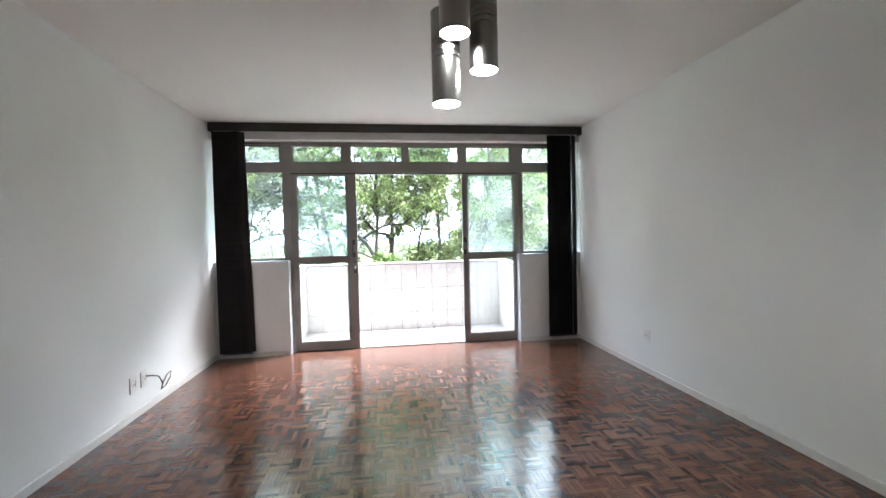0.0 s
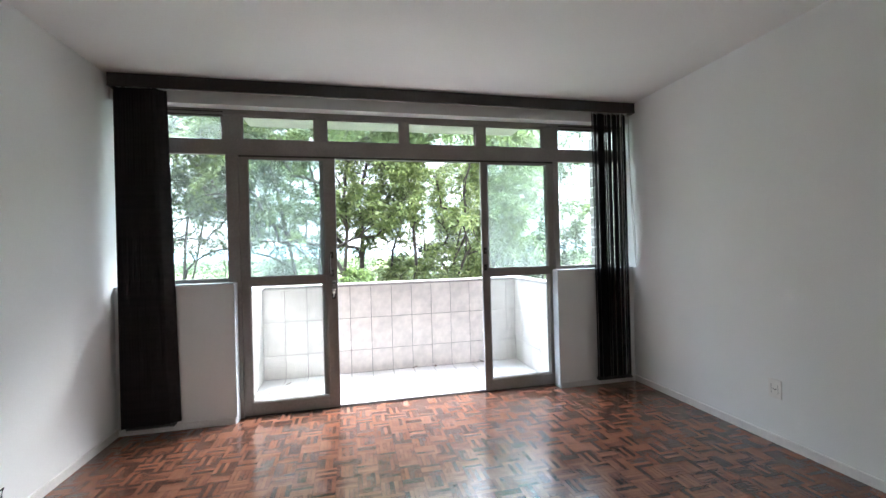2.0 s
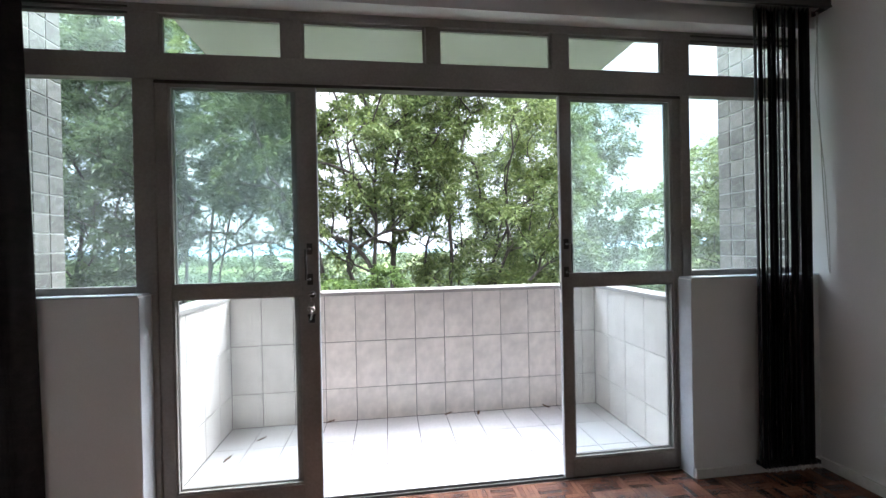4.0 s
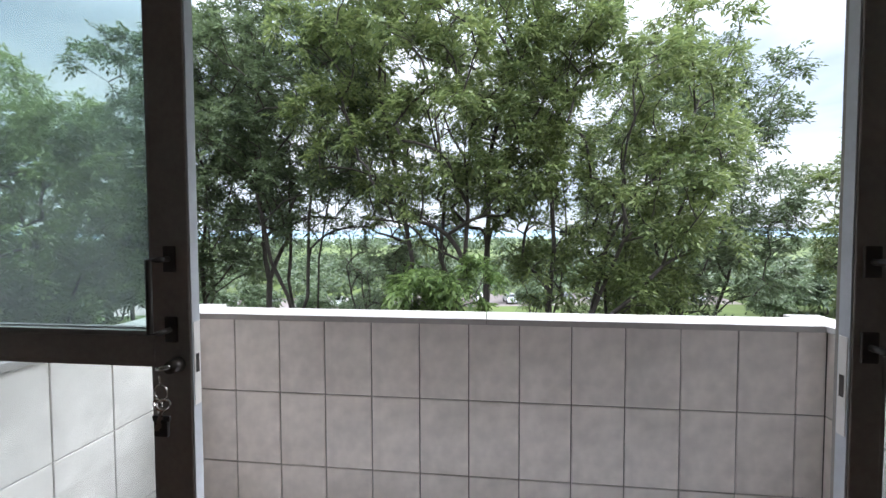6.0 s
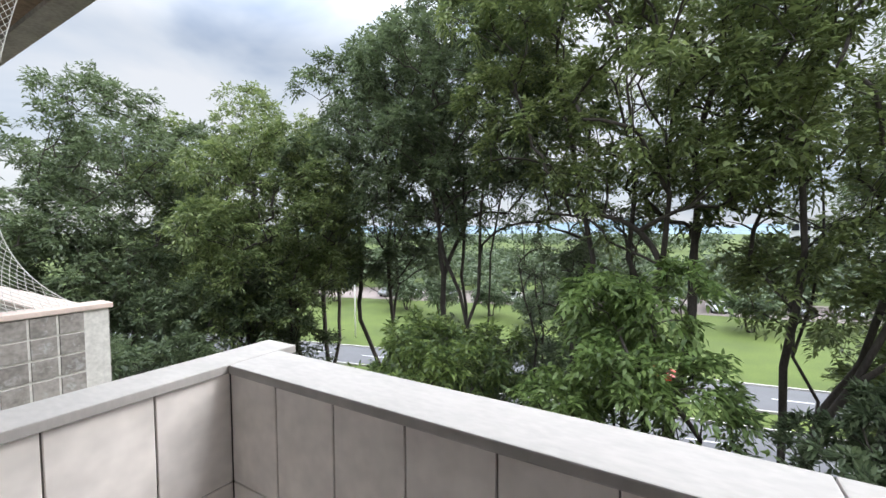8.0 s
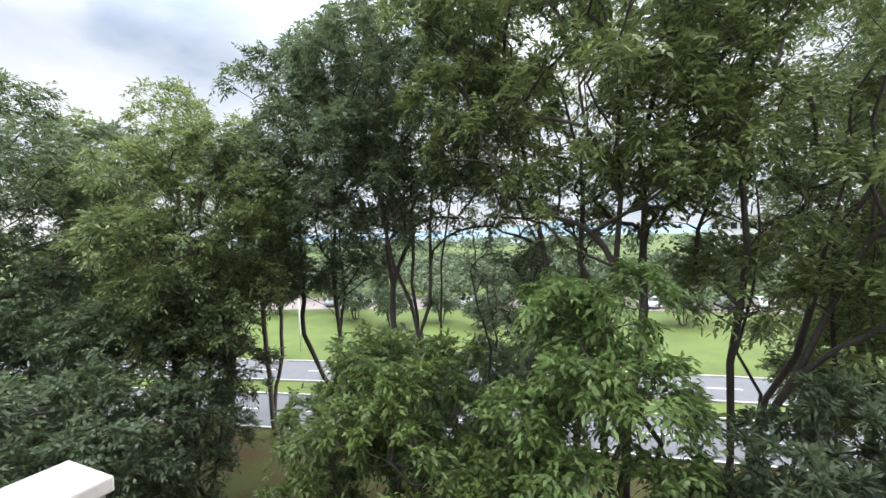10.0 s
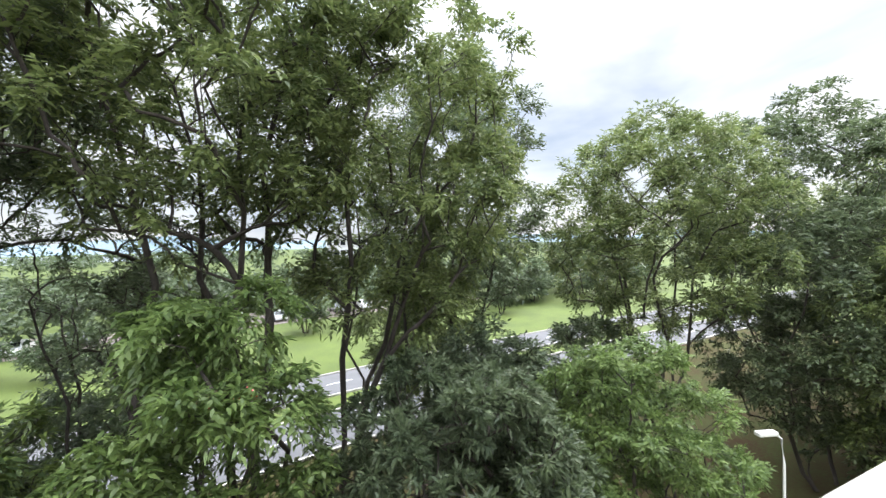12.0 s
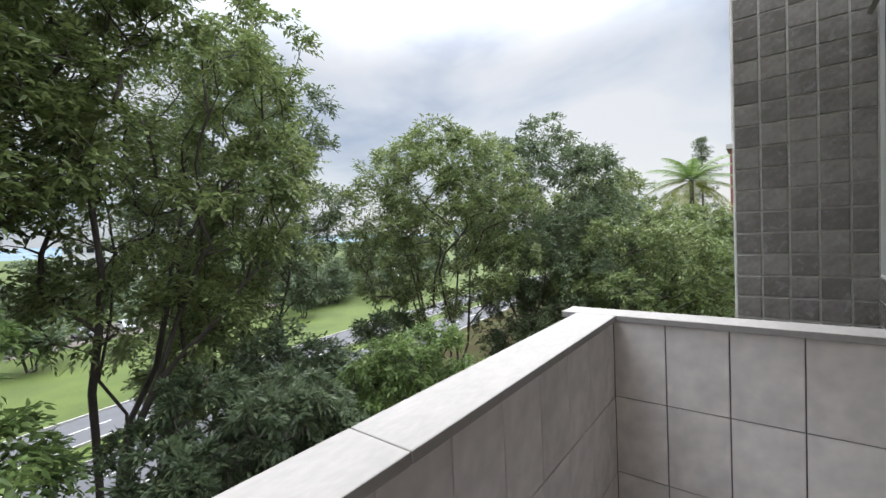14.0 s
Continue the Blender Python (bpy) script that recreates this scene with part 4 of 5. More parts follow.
def rosettes(name, tips, outs, leaves, leaflets, length, size, material, parent, rng, droop=0.5):
    """A crown of compound leaves: each twig end carries drooping stalks with pairs of narrow leaflets."""
    m = len(tips) * leaves
    tip = np.repeat(tips, leaves, axis=0)
    way = rng.normal(size=(m, 3)) * 0.75 + np.repeat(outs, leaves, axis=0) * 0.8
    way[:, 2] += 0.25
    way /= np.linalg.norm(way, axis=1)[:, None] + 1e-9
    ln = length * (0.6 + 0.8 * rng.random(m))
    tip = tip + rng.normal(size=(m, 3)) * length * 0.35
    side = np.cross(way, (0.0, 0.0, 1.0)) + rng.normal(size=(m, 3)) * 0.15
    side /= np.linalg.norm(side, axis=1)[:, None] + 1e-9
    down = np.array((0.0, 0.0, -1.0))
    parts = []
    for k in range(leaflets):
        last = k == leaflets - 1
        f = 0.3 + 0.7 * k / max(1, leaflets - 1)
        base = tip + way * (ln * f)[:, None] + down * (droop * ln * f * f)[:, None]
        sgn = 0.0 if last else (1.0 if k % 2 else -1.0)
        d = side * sgn * 0.9 + way * (0.55 + 0.4 * last) + down * droop * (0.5 + 0.6 * rng.random((m, 1))) + rng.normal(size=(m, 3)) * 0.16
        d /= np.linalg.norm(d, axis=1)[:, None] + 1e-9
        s = np.cross(d, np.array((0.0, 0.0, 1.0)) + rng.normal(size=(m, 3)) * 0.45)
        s /= np.linalg.norm(s, axis=1)[:, None] + 1e-9
        a = size[0] * (0.7 + 0.6 * rng.random((m, 1)))
        w = size[1] * (0.7 + 0.6 * rng.random((m, 1)))
        lift = np.cross(s, d) * w * 0.22
        parts.append(np.stack([base, base + d * a * 0.42 + s * w / 2 + lift, base + d * a + down * a * 0.1, base + d * a * 0.42 - s * w / 2 + lift], 1))
    v = np.concatenate(parts)
    m = len(v)
    me = bpy.data.meshes.new(name)
    me.vertices.add(m * 4)
    me.vertices.foreach_set("co", v.astype(np.float32).ravel())
    me.loops.add(m * 4)
    me.loops.foreach_set("vertex_index", np.arange(m * 4, dtype=np.int32))
    me.polygons.add(m)
    me.polygons.foreach_set("loop_start", np.arange(0, m * 4, 4, dtype=np.int32))
    me.update(calc_edges=True)
    me.materials.append(material)
    ob = new(name, me)
    ob.parent = parent
    return ob


def crown_points(rng, count, r, z0, z1, lumps, hollow=0.35, wide=0.5):
    """Twig ends on the billows of a crown: lumps round the limb ends, each a dome of twigs, with gaps between them."""
    hubs = []
    span = z1 - z0
    tries = 0
    while len(hubs) < lumps and tries < 4000:
        tries += 1
        lr = r * (0.22 + 0.13 * rng.random())
        f = rng.random() ** 0.7
        h = (f - wide) / (wide if f < wide else 1 - wide)
        w = math.sqrt(max(0.0, 1.0 - h * h * 0.8))
        a = 2 * math.pi * rng.random()
        q = max(0.0, w * r - lr * 0.8) * (hollow + (1 - hollow) * rng.random() ** 0.3)
        c = np.array((q * math.cos(a), q * math.sin(a), z0 + lr * 0.5 + (span - lr * 1.5) * f))
        if all(np.linalg.norm(c - o) > (lr + p) * (0.74 if tries < 2500 else 0.5) for o, p in hubs):
            hubs.append((c, lr))
    weight = np.array([p * p for o, p in hubs])
    which = rng.choice(len(hubs), size=count, p=weight / weight.sum())
    d = rng.normal(size=(count, 3))
    d[:, 2] = np.where(d[:, 2] < -0.25, np.where(rng.random(count) < 0.7, -d[:, 2], d[:, 2]), d[:, 2])
    d /= np.linalg.norm(d, axis=1)[:, None]
    lr = np.array([hubs[k][1] for k in which])
    cen = np.array([hubs[k][0] for k in which])
    uneven = 0.72 + 0.36 * rng.random(count)
    pts = cen + d * (lr * uneven)[:, None] * np.array((1.0, 1.0, 0.82))
    base = np.array([o - np.array((0, 0, p * 0.45)) for o, p in hubs])
    return pts, d, base


def tree(seed, x, y, ztop, zbot, r, stems=3, tips=300, leaves=16, leaflets=5, length=0.26, size=(0.15, 0.055), leaf=None, label="", lumps=26, r_tip=0.0068, droop=0.42, lean=(0, 0), z_fork=None, hollow=0.25, spread=0.24, wide=0.55):
    """A standing tree: one trunk mesh with its limbs, and one crown of leaves."""
    rng = np.random.default_rng(seed)
    t = empty("tree", pose(x, y, GZ))
    tagged(t, label, "tree", "trees in front of the building")
    za, zb = zbot - GZ, ztop - GZ
    pts, outs, hubs = crown_points(rng, tips, r, za, zb, lumps, hollow, wide)
    shift = np.array((lean[0], lean[1], 0.0))
    pts, hubs = pts + shift, hubs + shift
    zf = (z_fork if z_fork is not None else zbot - 1.5) - GZ
    forks = []
    for s in range(stems):
        a = 2 * math.pi * (s + 0.3 * rng.random()) / stems + seed
        w = r * spread
        forks.append([(0.12 * math.cos(a) * stems + lean[0] * 0.2, 0.12 * math.sin(a) * stems + lean[1] * 0.2, zf * (0.55 + 0.3 * rng.random())),
                      (lean[0] * 0.6 + w * math.cos(a), lean[1] * 0.6 + w * math.sin(a), zf + (za - zf) * 0.8 + 0.5),
                      (lean[0] + 1.7 * w * math.cos(a), lean[1] + 1.7 * w * math.sin(a), za + (zb - za) * 0.45)])
    limbs("trunk", (0, 0, -0.1), forks, hubs, pts, rng, r_tip, 0.06, t, BARK)
    rosettes("crown", pts, outs, leaves, leaflets, length, size, leaf, t, rng, droop)
    return t


TALL = "tall spreading tree with an airy crown of drooping green leaves"
DARKT = "tall tree with a dense dark green crown"
MANGO = "broad low tree with a dense crown of long hanging leaves"
# the tall trees nearest the balcony
BIG = dict(leaves=14, leaflets=5, length=0.28, size=(0.175, 0.066))
MID = dict(leaves=13, leaflets=5, length=0.34, size=(0.21, 0.08))
FAR = dict(leaves=13, leaflets=5, length=0.42, size=(0.28, 0.11))
tree(11, -0.6, 16.4, 11.4, 0.9, 4.9, stems=4, tips=1020, leaf=LEAF_MID, label=TALL, z_fork=-3.6, lean=(-0.5, 0.3), lumps=58, **BIG)
tree(12, 1.6, 16.8, 8.7, -1.4, 4.0, stems=5, tips=700, leaf=LEAF_MID, label=TALL, z_fork=-5.6, lean=(2.1, 0.2), lumps=36, **BIG)
tree(13, -7.0, 18.4, 10.0, 0.6, 4.3, stems=5, tips=860, leaf=LEAF_DARK, label=DARKT, z_fork=-3.0, lumps=42, **BIG)
tree(14, -12.0, 20.0, 10.2, -1.4, 4.4, stems=3, tips=690, leaf=LEAF_DARK, label=DARKT, z_fork=-3.5, lumps=41, **MID)
tree(15, -13.8, 15.2, 5.8, -3.0, 3.7, stems=3, tips=610, leaf=LEAF_MID, label=TALL, z_fork=-5.0, lumps=35, **BIG)
tree(16, -22.5, 13.6, 8.7, -6.5, 5.8, stems=3, tips=700, leaf=LEAF_DARK, label=DARKT, z_fork=-6.0, **MID)
tree(17, -19.4, 18.6, 8.8, -4.5, 5.6, stems=3, tips=640, leaf=LEAF_MID, label=DARKT, z_fork=-6.0, **MID)
tree(18, 8.7, 23.0, 10.4, -2.4, 4.6, stems=3, tips=670, leaf=LEAF_DARK, label=DARKT, z_fork=-4.0, lumps=44, **MID)
tree(19, 17.2, 19.0, 7.3, -4.0, 5.5, stems=5, tips=830, leaf=LEAF_MID, label=TALL, z_fork=-5.5, lumps=44, **MID)
tree(20, 27.4, 17.8, 9.2, -7.5, 6.8, stems=3, tips=740, leaf=LEAF_DARK, label=DARKT, z_fork=-5.0, lumps=44, **FAR)
tree(21, 36.5, 17.0, 7.2, -6.0, 6.0, stems=3, tips=530, leaf=LEAF_MID, label=DARKT, **FAR)
tree(22, 22.5, 9.8, 2.4, -9.3, 5.0, stems=3, tips=670, leaf=LEAF_MID, label="rounded tree with a dense green crown", **MID)
tree(23, 22.6, 14.6, 3.0, -9.5, 5.0, stems=3, tips=680, leaf=LEAF_DARK, label="rounded tree with a dense dark crown", **MID)
tree(24, 30.0, 8.2, 2.4, -7.4, 5.4, stems=3, tips=530, leaf=LEAF_MID, label="rounded tree with a dense green crown", **FAR)
tree(25, 47.0, 15.8, 7.0, -5.0, 6.4, stems=3, tips=420, leaf=LEAF_MID, label=DARKT, **FAR)
# lower crowns below the balcony
LOW = dict(leaves=18, leaflets=4, length=0.17, size=(0.155, 0.054))
tree(31, -4.7, 13.2, -0.5, -7.4, 2.9, stems=3, tips=700, leaf=LEAF_BROAD, label=MANGO, droop=0.5, hollow=0.6, lumps=38, wide=0.4, **LOW)
tree(32, -0.7, 13.6, 0.9, -7.0, 2.1, stems=2, tips=270, leaf=LEAF_LIGHT, label="slender tree with fresh light green leaves", droop=0.7, lumps=19, **BIG)
tree(33, 3.6, 13.2, -0.9, -7.4, 3.0, stems=3, tips=900, leaf=LEAF_BLUE, label=MANGO, droop=0.3, hollow=0.6, lumps=44, wide=0.45, leaves=30, leaflets=2, length=0.1, size=(0.18, 0.05))
tree(34, 8.3, 13.0, -1.1, -9.0, 3.0, stems=3, tips=770, leaf=LEAF_LIGHT, label=MANGO, droop=0.5, hollow=0.6, lumps=38, wide=0.5, **LOW)
tree(35, -14.6, 14.0, 0.3, -8.0, 3.8, stems=3, tips=610, leaf=LEAF_DARK, label="broad dark tree with a low dense crown", **BIG)
# the undergrowth between the trunks
UNDER = "low dark tree filling the gap between taller trunks"
tree(37, -8.4, 19.8, -2.2, -8.4, 2.4, stems=3, tips=350, leaf=LEAF_DARK, label=UNDER, lumps=23, **MID)
tree(40, 7.6, 18.4, -1.6, -8.4, 2.8, stems=3, tips=450, leaf=LEAF_BLUE, label=UNDER, lumps=26, **MID)
tree(46, 6.4, 22.0, 0.6, -5.6, 2.8, stems=3, tips=300, leaf=LEAF_MID, label=UNDER, lumps=26, **MID)
tree(38, -4.6, 21.4, -1.8, -8.6, 2.4, stems=4, tips=190, leaf=LEAF_BLUE, label=UNDER, lumps=16, **MID)
tree(47, 13.0, 19.4, -2.0, -9.0, 2.8, stems=4, tips=260, leaf=LEAF_DARK, label=UNDER, lumps=20, **MID)
# slim forked trees by the road, and thin dark ones between the tall crowns
SLIM = "slim forked tree with a thin crown by the road"
tree(41, -18.6, 23.0, 1.6, -2.4, 1.9, stems=2, tips=140, leaf=LEAF_DARK, label=SLIM, z_fork=-5.0, lumps=13, r_tip=0.017, **MID)
tree(42, -20.7, 21.6, 1.6, -2.4, 1.9, stems=2, tips=140, leaf=LEAF_DARK, label=SLIM, z_fork=-5.5, lumps=13, r_tip=0.017, **MID)
THIN = "thin leaning tree with sparse dark leaves and bare branches"
tree(48, -3.9, 20.4, 3.4, -2.6, 2.2, stems=4, tips=140, leaf=LEAF_DARK, label=THIN, z_fork=-6.0, lumps=20, r_tip=0.014, spread=0.5, leaves=9, leaflets=5, length=0.28, size=(0.16, 0.055))
tree(49, -2.2, 19.0, 2.4, -3.2, 1.8, stems=3, tips=100, leaf=LEAF_DARK, label=THIN, z_fork=-6.5, lumps=14, r_tip=0.014, spread=0.5, leaves=9, leaflets=5, length=0.28, size=(0.16, 0.055))

# dark crowns beside the neighbouring balcony
tree(43, -12.5, 10.0, -1.0, -8.4, 3.3, stems=3, tips=450, leaf=LEAF_DARK, label="broad dark tree with a low dense crown", **BIG)
tree(44, -19.0, 9.0, 3.4, -8.6, 5.0, stems=3, tips=530, leaf=LEAF_DARK, label="broad dark tree with a low dense crown", **MID)
tree(45, -27.5, 17.0, 8.2, -6.0, 6.0, stems=3, tips=480, leaf=LEAF_DARK, label=DARKT, **FAR)

# small trees on the lawn, and the woods behind it
lawn = tree(51, -34, 52, -5.6, -8.3, 2.6, stems=3, tips=90, leaves=10, leaflets=4, length=0.5, size=(0.42, 0.18), leaf=LEAF_BLUE, label="small young tree on the lawn", lumps=10, r_tip=0.018)
lawn["group"] = "young trees on the lawn"
for k, (x, y, s) in enumerate(((-27, 50, 1.1), (-22, 54, 0.9), (-40, 57, 1.2), (-16, 52, 0.8), (-6, 58, 1.1), (6, 60, 1.0), (20, 62, 1.1), (34, 58, 0.9), (39, 64, 1.3), (46, 66, 1.2), (28, 70, 1.1), (52, 60, 1.3), (-48, 52, 1.2), (60, 72, 1.3))):
    copy_thing(lawn, pose(x, y, GZ, 0, 0, 77 * k) @ Matrix.Diagonal((s, s, s * 1.05, 1)))

rng = np.random.default_rng(77)
for label, y0, y1, count, h, leaf in (("scattered bushes and trees behind the lawn", 64, 84, 240, 6.4, LEAF_BLUE), ("low belt of trees beyond the lawn", 86, 125, 420, 5.6, LEAF_BLUE), ("distant wooded shore", 200, 400, 420, 6.5, LEAF_BLUE)):
    belt = empty("far_woods", pose(0, 0, GZ))
    tagged(belt, label, "woods", kind="stuff")
    xs = rng.uniform(-1.2, 1.2, count) * np.linspace(y0, y1, count)
    pts = np.stack([xs, np.linspace(y0, y1, count), h * (0.25 + 0.55 * rng.random(count))], 1)
    k = y0 / 84
    leaf_field("foliage", pts, 90, (1.5 + 2.0 * rng.random(count)) * k ** 0.7, (1.1 * k ** 0.6, 0.6 * k ** 0.6), leaf, belt, rng, 0.2, 0.8)

# hills on the horizon, the haze of distance put into their blue-grey colour
for label, y, hh, seed in (("low hills beyond the lake, haze put into their colour", 900, 17, 3), ("far hills on the horizon, tinted bluish for haze", 1600, 46, 8)):
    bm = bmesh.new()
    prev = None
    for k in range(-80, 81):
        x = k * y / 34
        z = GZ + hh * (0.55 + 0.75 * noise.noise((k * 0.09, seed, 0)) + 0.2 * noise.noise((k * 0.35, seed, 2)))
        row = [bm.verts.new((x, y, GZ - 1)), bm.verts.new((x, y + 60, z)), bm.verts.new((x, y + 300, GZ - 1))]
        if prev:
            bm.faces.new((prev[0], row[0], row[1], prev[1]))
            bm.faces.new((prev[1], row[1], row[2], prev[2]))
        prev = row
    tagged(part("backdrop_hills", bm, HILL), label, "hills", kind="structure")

# ---- palm and conifer ----
palm = empty("palm_tree", pose(34.5, 9.2, GZ))
tagged(palm, "tall palm with yellowing lower fronds", "palm")
bm = bmesh.new()
tube(bm, [(0, 0, 0), (0.1, 0, 5), (0.2, 0.1, 10), (0.25, 0.1, 14.3)], [0.28, 0.2, 0.17, 0.15], 10)
part("trunk", bm, BARK, palm, smooth=True)
prnd = random.Random(4)
for k in range(22):
    a = k * 2.399
    up = 1.35 - 1.75 * (k / 21)
    bm = bmesh.new()
    pts = []
    L = 3.6
    for j in range(9):
        f = j / 8
        pts.append(Vector((math.cos(a) * L * f * math.cos(up * (1 - 0.3 * f)), math.sin(a) * L * f * math.cos(up * (1 - 0.3 * f)), L * f * math.sin(up) - 1.7 * f * f)))
    tube(bm, pts, [0.03 * (1 - 0.8 * j / 8) for j in range(9)], 4)
    side = Vector((-math.sin(a), math.cos(a), 0))
    for j in range(34):
        f = 0.12 + 0.86 * j / 33
        i = min(7, int(f * 8))
        p = pts[i].lerp(pts[i + 1], f * 8 - i)
        d = (pts[i + 1] - pts[i]).normalized()
        for s in (-1, 1):
            l = 0.8 * math.sin(math.pi * (0.15 + 0.8 * f)) + 0.1
            e = p + (side * s * 0.75 + d * 0.55 + Vector((0, 0, -0.35))) * l
            q = [bm.verts.new(c) for c in (p - d * 0.02, p + d * 0.07, e)]
            bm.faces.new(q)
    part("frond", bm, LEAF_YELLOW if k > 12 else LEAF_LIGHT, palm, "yellowed frond" if k > 12 else "")
for p in palm.children:
    if p.name.startswith("frond"):
        p.location = (0.25, 0.1, 14.3)

pine = empty("conifer", pose(60, 11.0, GZ))
tagged(pine, "slender tiered conifer behind the trees", "conifer")
bm = bmesh.new()
tube(bm, [(0, 0, 0), (0, 0, 21.4)], [0.3, 0.03], 8)
part("trunk", bm, BARK, pine, smooth=True)
rng = np.random.default_rng(6)
tiers = np.array([(math.cos(a) * w * q, math.sin(a) * w * q, 8 + 13.2 * f) for f in np.linspace(0, 1, 16) for a in np.arange(0, 6.28, 0.9) for w in (2.5 * (1 - f) ** 0.8 + 0.15,) for q in (0.35, 0.7, 1.0)])
tiers += rng.normal(size=tiers.shape) * 0.3
leaf_field("needles", tiers, 30, np.full(len(tiers), 0.42), (0.26, 0.07), LEAF_DARK, pine, rng, -0.1, 0.5)


# ---- street furniture, cars, buildings far off ----
def street_lamp(x, y, h, turn, reach, label):
    lamp = empty("street_lamp", pose(x, y, GZ, 0, 0, turn))
    tagged(lamp, label, "street lamp", "street lamps")
    bm = bmesh.new()
    tube(bm, [(0, 0, 0), (0, 0, h * 0.6), (0, 0, h * 0.85), (reach * 0.25, 0, h * 0.97), (reach, 0, h)], [q * (1.0 if h > 7 else 0.55) for q in (0.09, 0.07, 0.06, 0.05, 0.04)], 10)
    part("pole", bm, PLASTIC, lamp, "pale curved pole", smooth=True)
    bm = bmesh.new()
    box(bm, reach - 0.05, reach + 0.5, -0.11, 0.11, h - 0.05, h + 0.06, bevel=0.03)
    part("lamp_head", bm, PLASTIC, lamp)
    return lamp


street_lamp(31.0, 35.6, 8.2, 170, 2.2, "tall pale street lamp with a curved arm by the road")
street_lamp(-30.0, 37.2, 8.2, 190, 2.2, "tall pale street lamp with a curved arm by the road")
street_lamp(12.85, 11.8, 5.9, 160, 0.3, "short white lamp post on the earth bank")


def car(x, y, turn, paint, label):
    c = empty("car", pose(x, y, GZ + 0.02, 0, 0, turn))
    tagged(c, label, "car", "cars on and beside the road")
    side = [(-2.05, 0.35), (-2.1, 0.7), (-1.9, 0.95), (-1.3, 1.02), (-0.75, 1.42), (0.65, 1.46), (1.35, 1.05), (1.95, 0.9), (2.1, 0.62), (2.08, 0.35)]
    bm = bmesh.new()
    rows = []
    for w, k in ((-0.84, 0.94), (-0.76, 1.0), (0.76, 1.0), (0.84, 0.94)):
        rows.append([bm.verts.new((px, w * (0.86 if pz > 1.1 else 1.0), 0.35 + (pz - 0.35) * k)) for px, pz in side])
    for a, b in zip(rows, rows[1:]):
        for k in range(len(side) - 1):
            bm.faces.new((a[k], a[k + 1], b[k + 1], b[k]))
    for r in (rows[0], rows[-1]):
        bm.faces.new(r)
    part("body", bm, paint, c)
    bm = bmesh.new()
    for s in (-1, 1):
        v = [bm.verts.new((px, s * (0.735 + (1.4 - pz) * 0.27), pz)) for px, pz in ((-1.1, 1.04), (1.2, 1.04), (0.62, 1.36), (-0.7, 1.34))]
        bm.faces.new(v)
    for xa, xb in ((-1.32, -0.78), (1.36, 0.68)):
        v = [bm.verts.new(p) for p in ((xa, -0.68, 1.06), (xa, 0.68, 1.06), (xb, 0.6, 1.41), (xb, -0.6, 1.41))]
        bm.faces.new(v)
        for q in v:
            q.co.x += 0.02 if xa > 0 else -0.02
            q.co.z += 0.02
    part("windows", bm, CAR_GLASS, c, "dark car windows")
    for wx in (-1.3, 1.3):
        for wy in (-0.78, 0.78):
            bm = bmesh.new()
            tube(bm, [(wx, wy - 0.09, 0.31), (wx, wy + 0.09, 0.31)], 0.31, 18)
            part("wheel", bm, RUBBER, c)
    return c


car(-15.0, 26.2, 10, CAR_WHITE, "white hatchback driving on the near road")
crnd = random.Random(9)
for k in range(16):
    x = -44 + k * 5.2 + crnd.uniform(-1, 1)
    car(x, far_edge(x) + 31 + crnd.uniform(-1, 1), 95 + crnd.uniform(-6, 6), crnd.choice((CAR_WHITE, CAR_WHITE, CAR_GREY)), "parked car on the paved ground beyond the lawn")
car(-2.2, 38.0, 10, CAR_RED, "red car passing on the far road")


def far_building(x, y, turn, w, d, storeys, bays, wall, label):
    b = empty("apartment_building", pose(x, y, GZ, 0, 0, turn))
    tagged(b, label, "building", "distant buildings")
    hh = storeys * 3.0 + 1
    bm = bmesh.new()
    box(bm, -w / 2, w / 2, -d / 2, d / 2, 0, hh)
    part("wall", bm, wall, b)
    bm = bmesh.new()
    box(bm, -w / 2 - 0.3, w / 2 + 0.3, -d / 2 - 0.3, d / 2 + 0.3, hh, hh + 0.5)
    part("roof", bm, KERB, b)
    bm = bmesh.new()
    box(bm, -w / bays * 0.35, w / bays * 0.35, -0.12, 0.12, -0.75, 0.75)
    me = mesh_of(bm, "window", CAR_GLASS)
    for s in range(storeys):
        for k in range(bays):
            shared_piece("window", me, b, pose(-w / 2 + w * (k + 0.5) / bays, -d / 2, 2.4 + s * 3.0))
    return b


far_building(29.0, 130.0, -10, 17, 10, 4, 9, BLDG_WHITE, "white apartment building far behind the trees")
far_building(60.0, 0.9, -90, 14, 12, 6, 5, BLDG_RED, "brick-red building beyond the palm")

# ---- parquet ----
SQ, SLATS = 0.12, 5
floor = block("floor", WOOD_GAP, [(XL, XR, Y0, 4.83, -0.1, -0.006)], "glossy reddish-brown mosaic parquet floor", "floor")


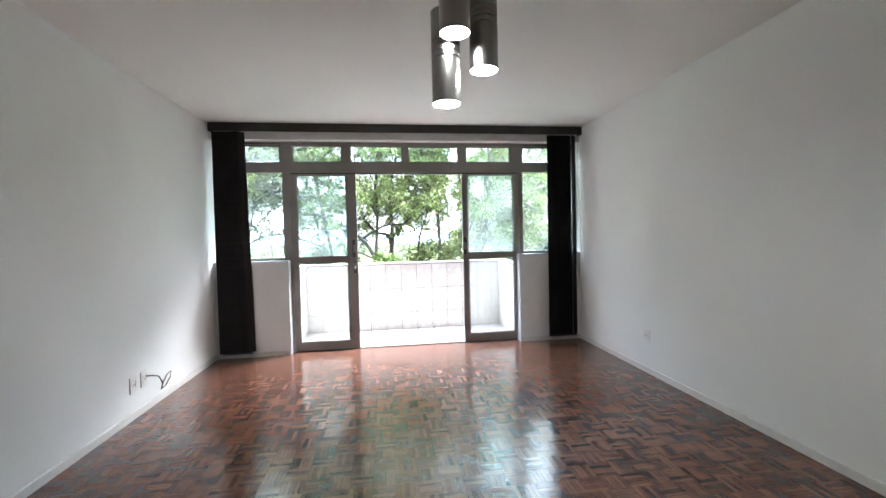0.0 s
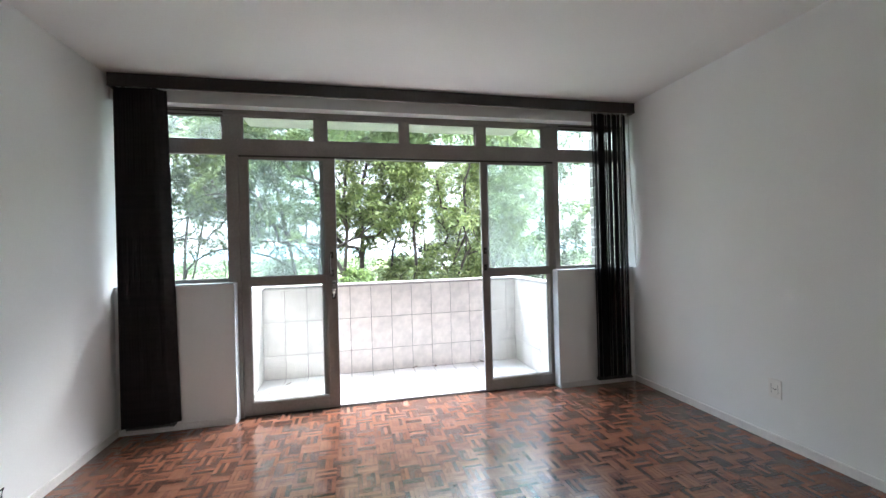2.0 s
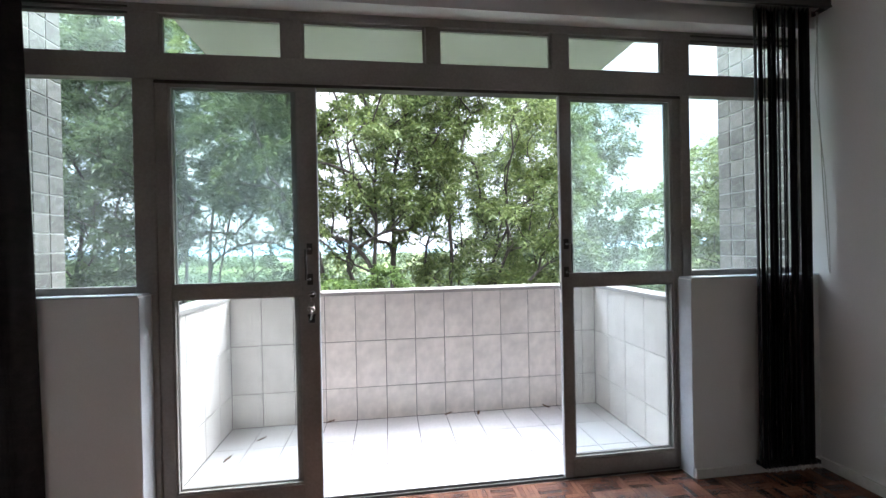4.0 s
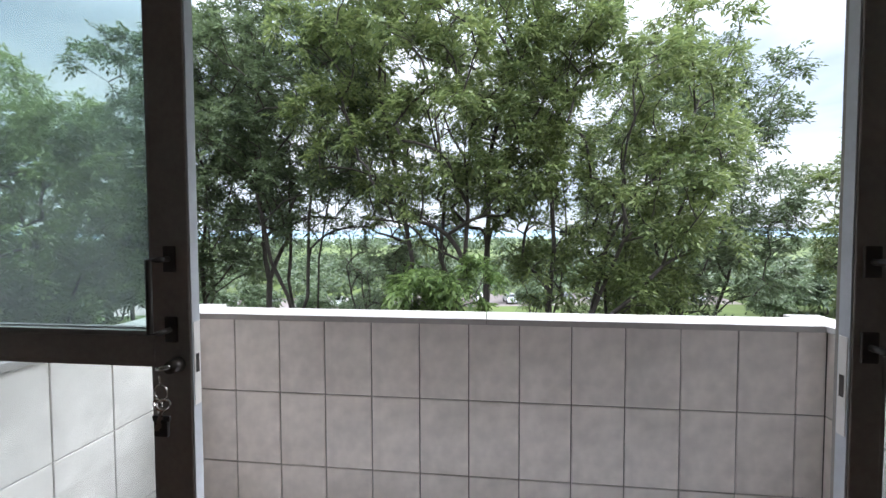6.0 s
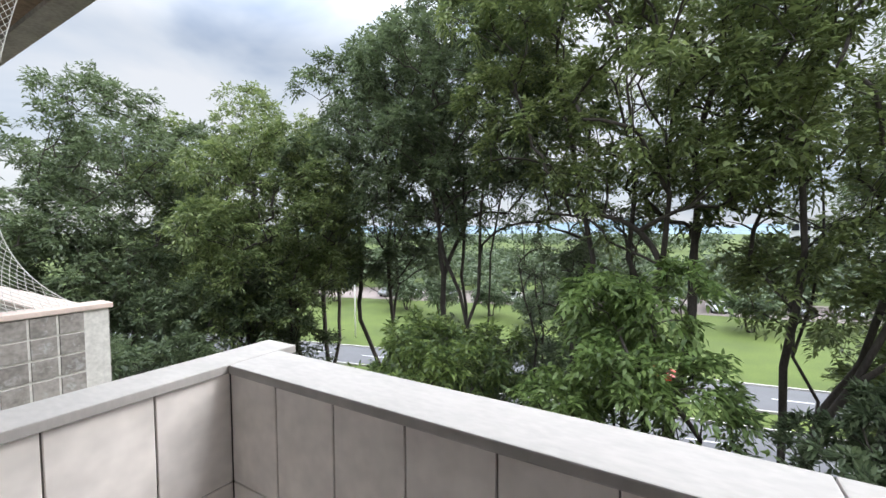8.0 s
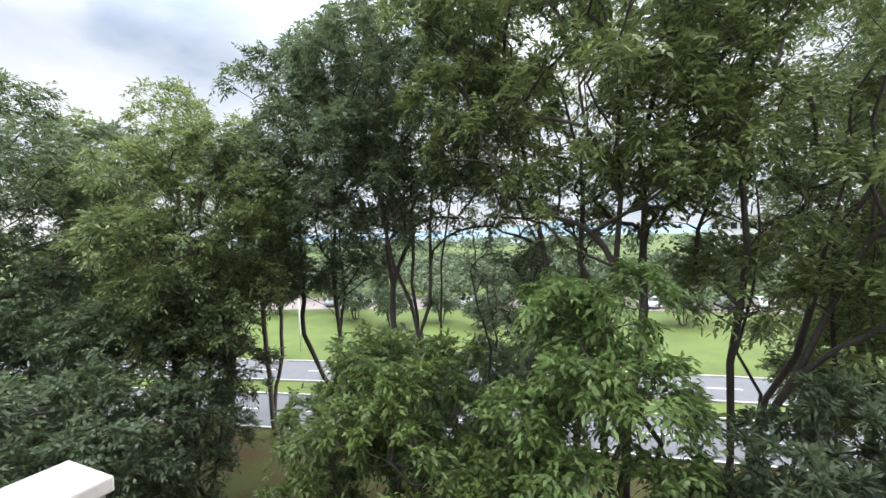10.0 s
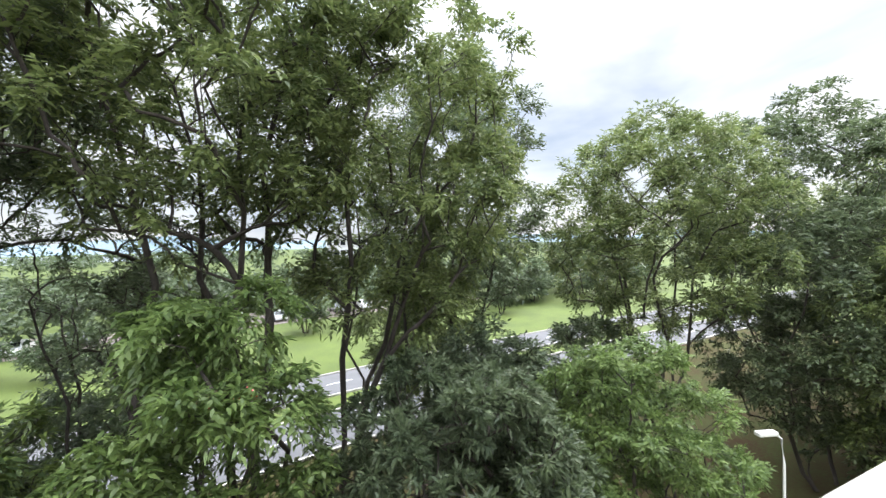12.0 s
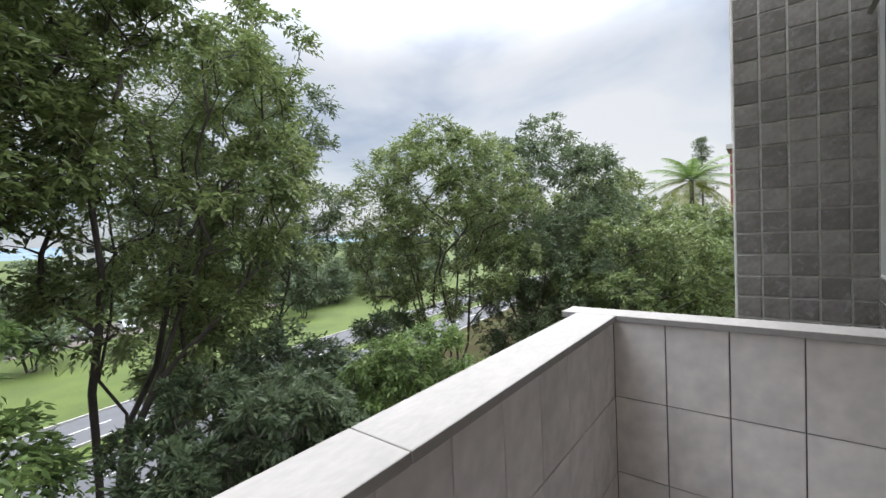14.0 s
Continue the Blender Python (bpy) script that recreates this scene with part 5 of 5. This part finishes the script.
def slat_mesh(w, h):
    bm = bmesh.new()
    e, d = 0.0006, 0.006
    low = [bm.verts.new(p) for p in ((-w, -h, -d), (w, -h, -d), (w, h, -d), (-w, h, -d))]
    top = [bm.verts.new(p) for p in ((-w + e, -h + e, 0), (w - e, -h + e, 0), (w - e, h - e, 0), (-w + e, h - e, 0))]
    for k in range(4):
        bm.faces.new((low[k], low[(k + 1) % 4], top[(k + 1) % 4], top[k]))
    bm.faces.new(top)
    return mesh_of(bm, "slat", WOOD_OBJ)


slat = slat_mesh(SQ / SLATS / 2 - 0.0003, SQ / 2 - 0.0003)
verts, faces = [], []
prnd = random.Random(21)
nx, ny = math.ceil((XR - XL) / SQ), math.ceil((4.83 - Y0) / SQ)
for i in range(nx):
    for j in range(ny):
        cx, cy = XL + (i + 0.5) * SQ, 4.83 - (j + 0.5) * SQ
        near = 15 <= i <= 20 and 2 <= j <= 11
        for s in range(SLATS):
            o = (s + 0.5) * SQ / SLATS - SQ / 2
            z = prnd.uniform(-0.0004, 0.0004)
            if near and cx < XR - SQ:
                p = pose(cx + o, cy, z) if (i + j) % 2 else pose(cx, cy + o, z, 0, 0, 90)
                shared_piece("slat", slat, floor, p)
                continue
            hw, hh = SQ / SLATS / 2 - 0.0003, SQ / 2 - 0.0003
            if (i + j) % 2:
                x, y, a, b = cx + o, cy, hw, hh
            else:
                x, y, a, b = cx, cy + o, hh, hw
            x0, x1, y0, y1 = x - a, min(x + a, XR), y - b, y + b
            if x1 <= x0:
                continue
            n, e = len(verts), 0.0006
            tx, ty = prnd.uniform(-0.0006, 0.0006), prnd.uniform(-0.0006, 0.0006)
            verts += [(x0, y0, -0.006), (x1, y0, -0.006), (x1, y1, -0.006), (x0, y1, -0.006), (x0 + e, y0 + e, z - tx * 0.3 - ty * 0.3), (x1 - e, y0 + e, z + tx * 0.3 - ty * 0.3), (x1 - e, y1 - e, z + tx * 0.3 + ty * 0.3), (x0 + e, y1 - e, z - tx * 0.3 + ty * 0.3)]
            faces += [(n + 4, n + 5, n + 6, n + 7)] + [(n + k, n + (k + 1) % 4, n + 4 + (k + 1) % 4, n + 4 + k) for k in range(4)]
me = bpy.data.meshes.new("slat_field")
me.from_pydata(verts, [], faces)
me.materials.append(WOOD_ISL)
field = new("slat_field", me)
field.parent = floor
field["kind"] = "stuff"
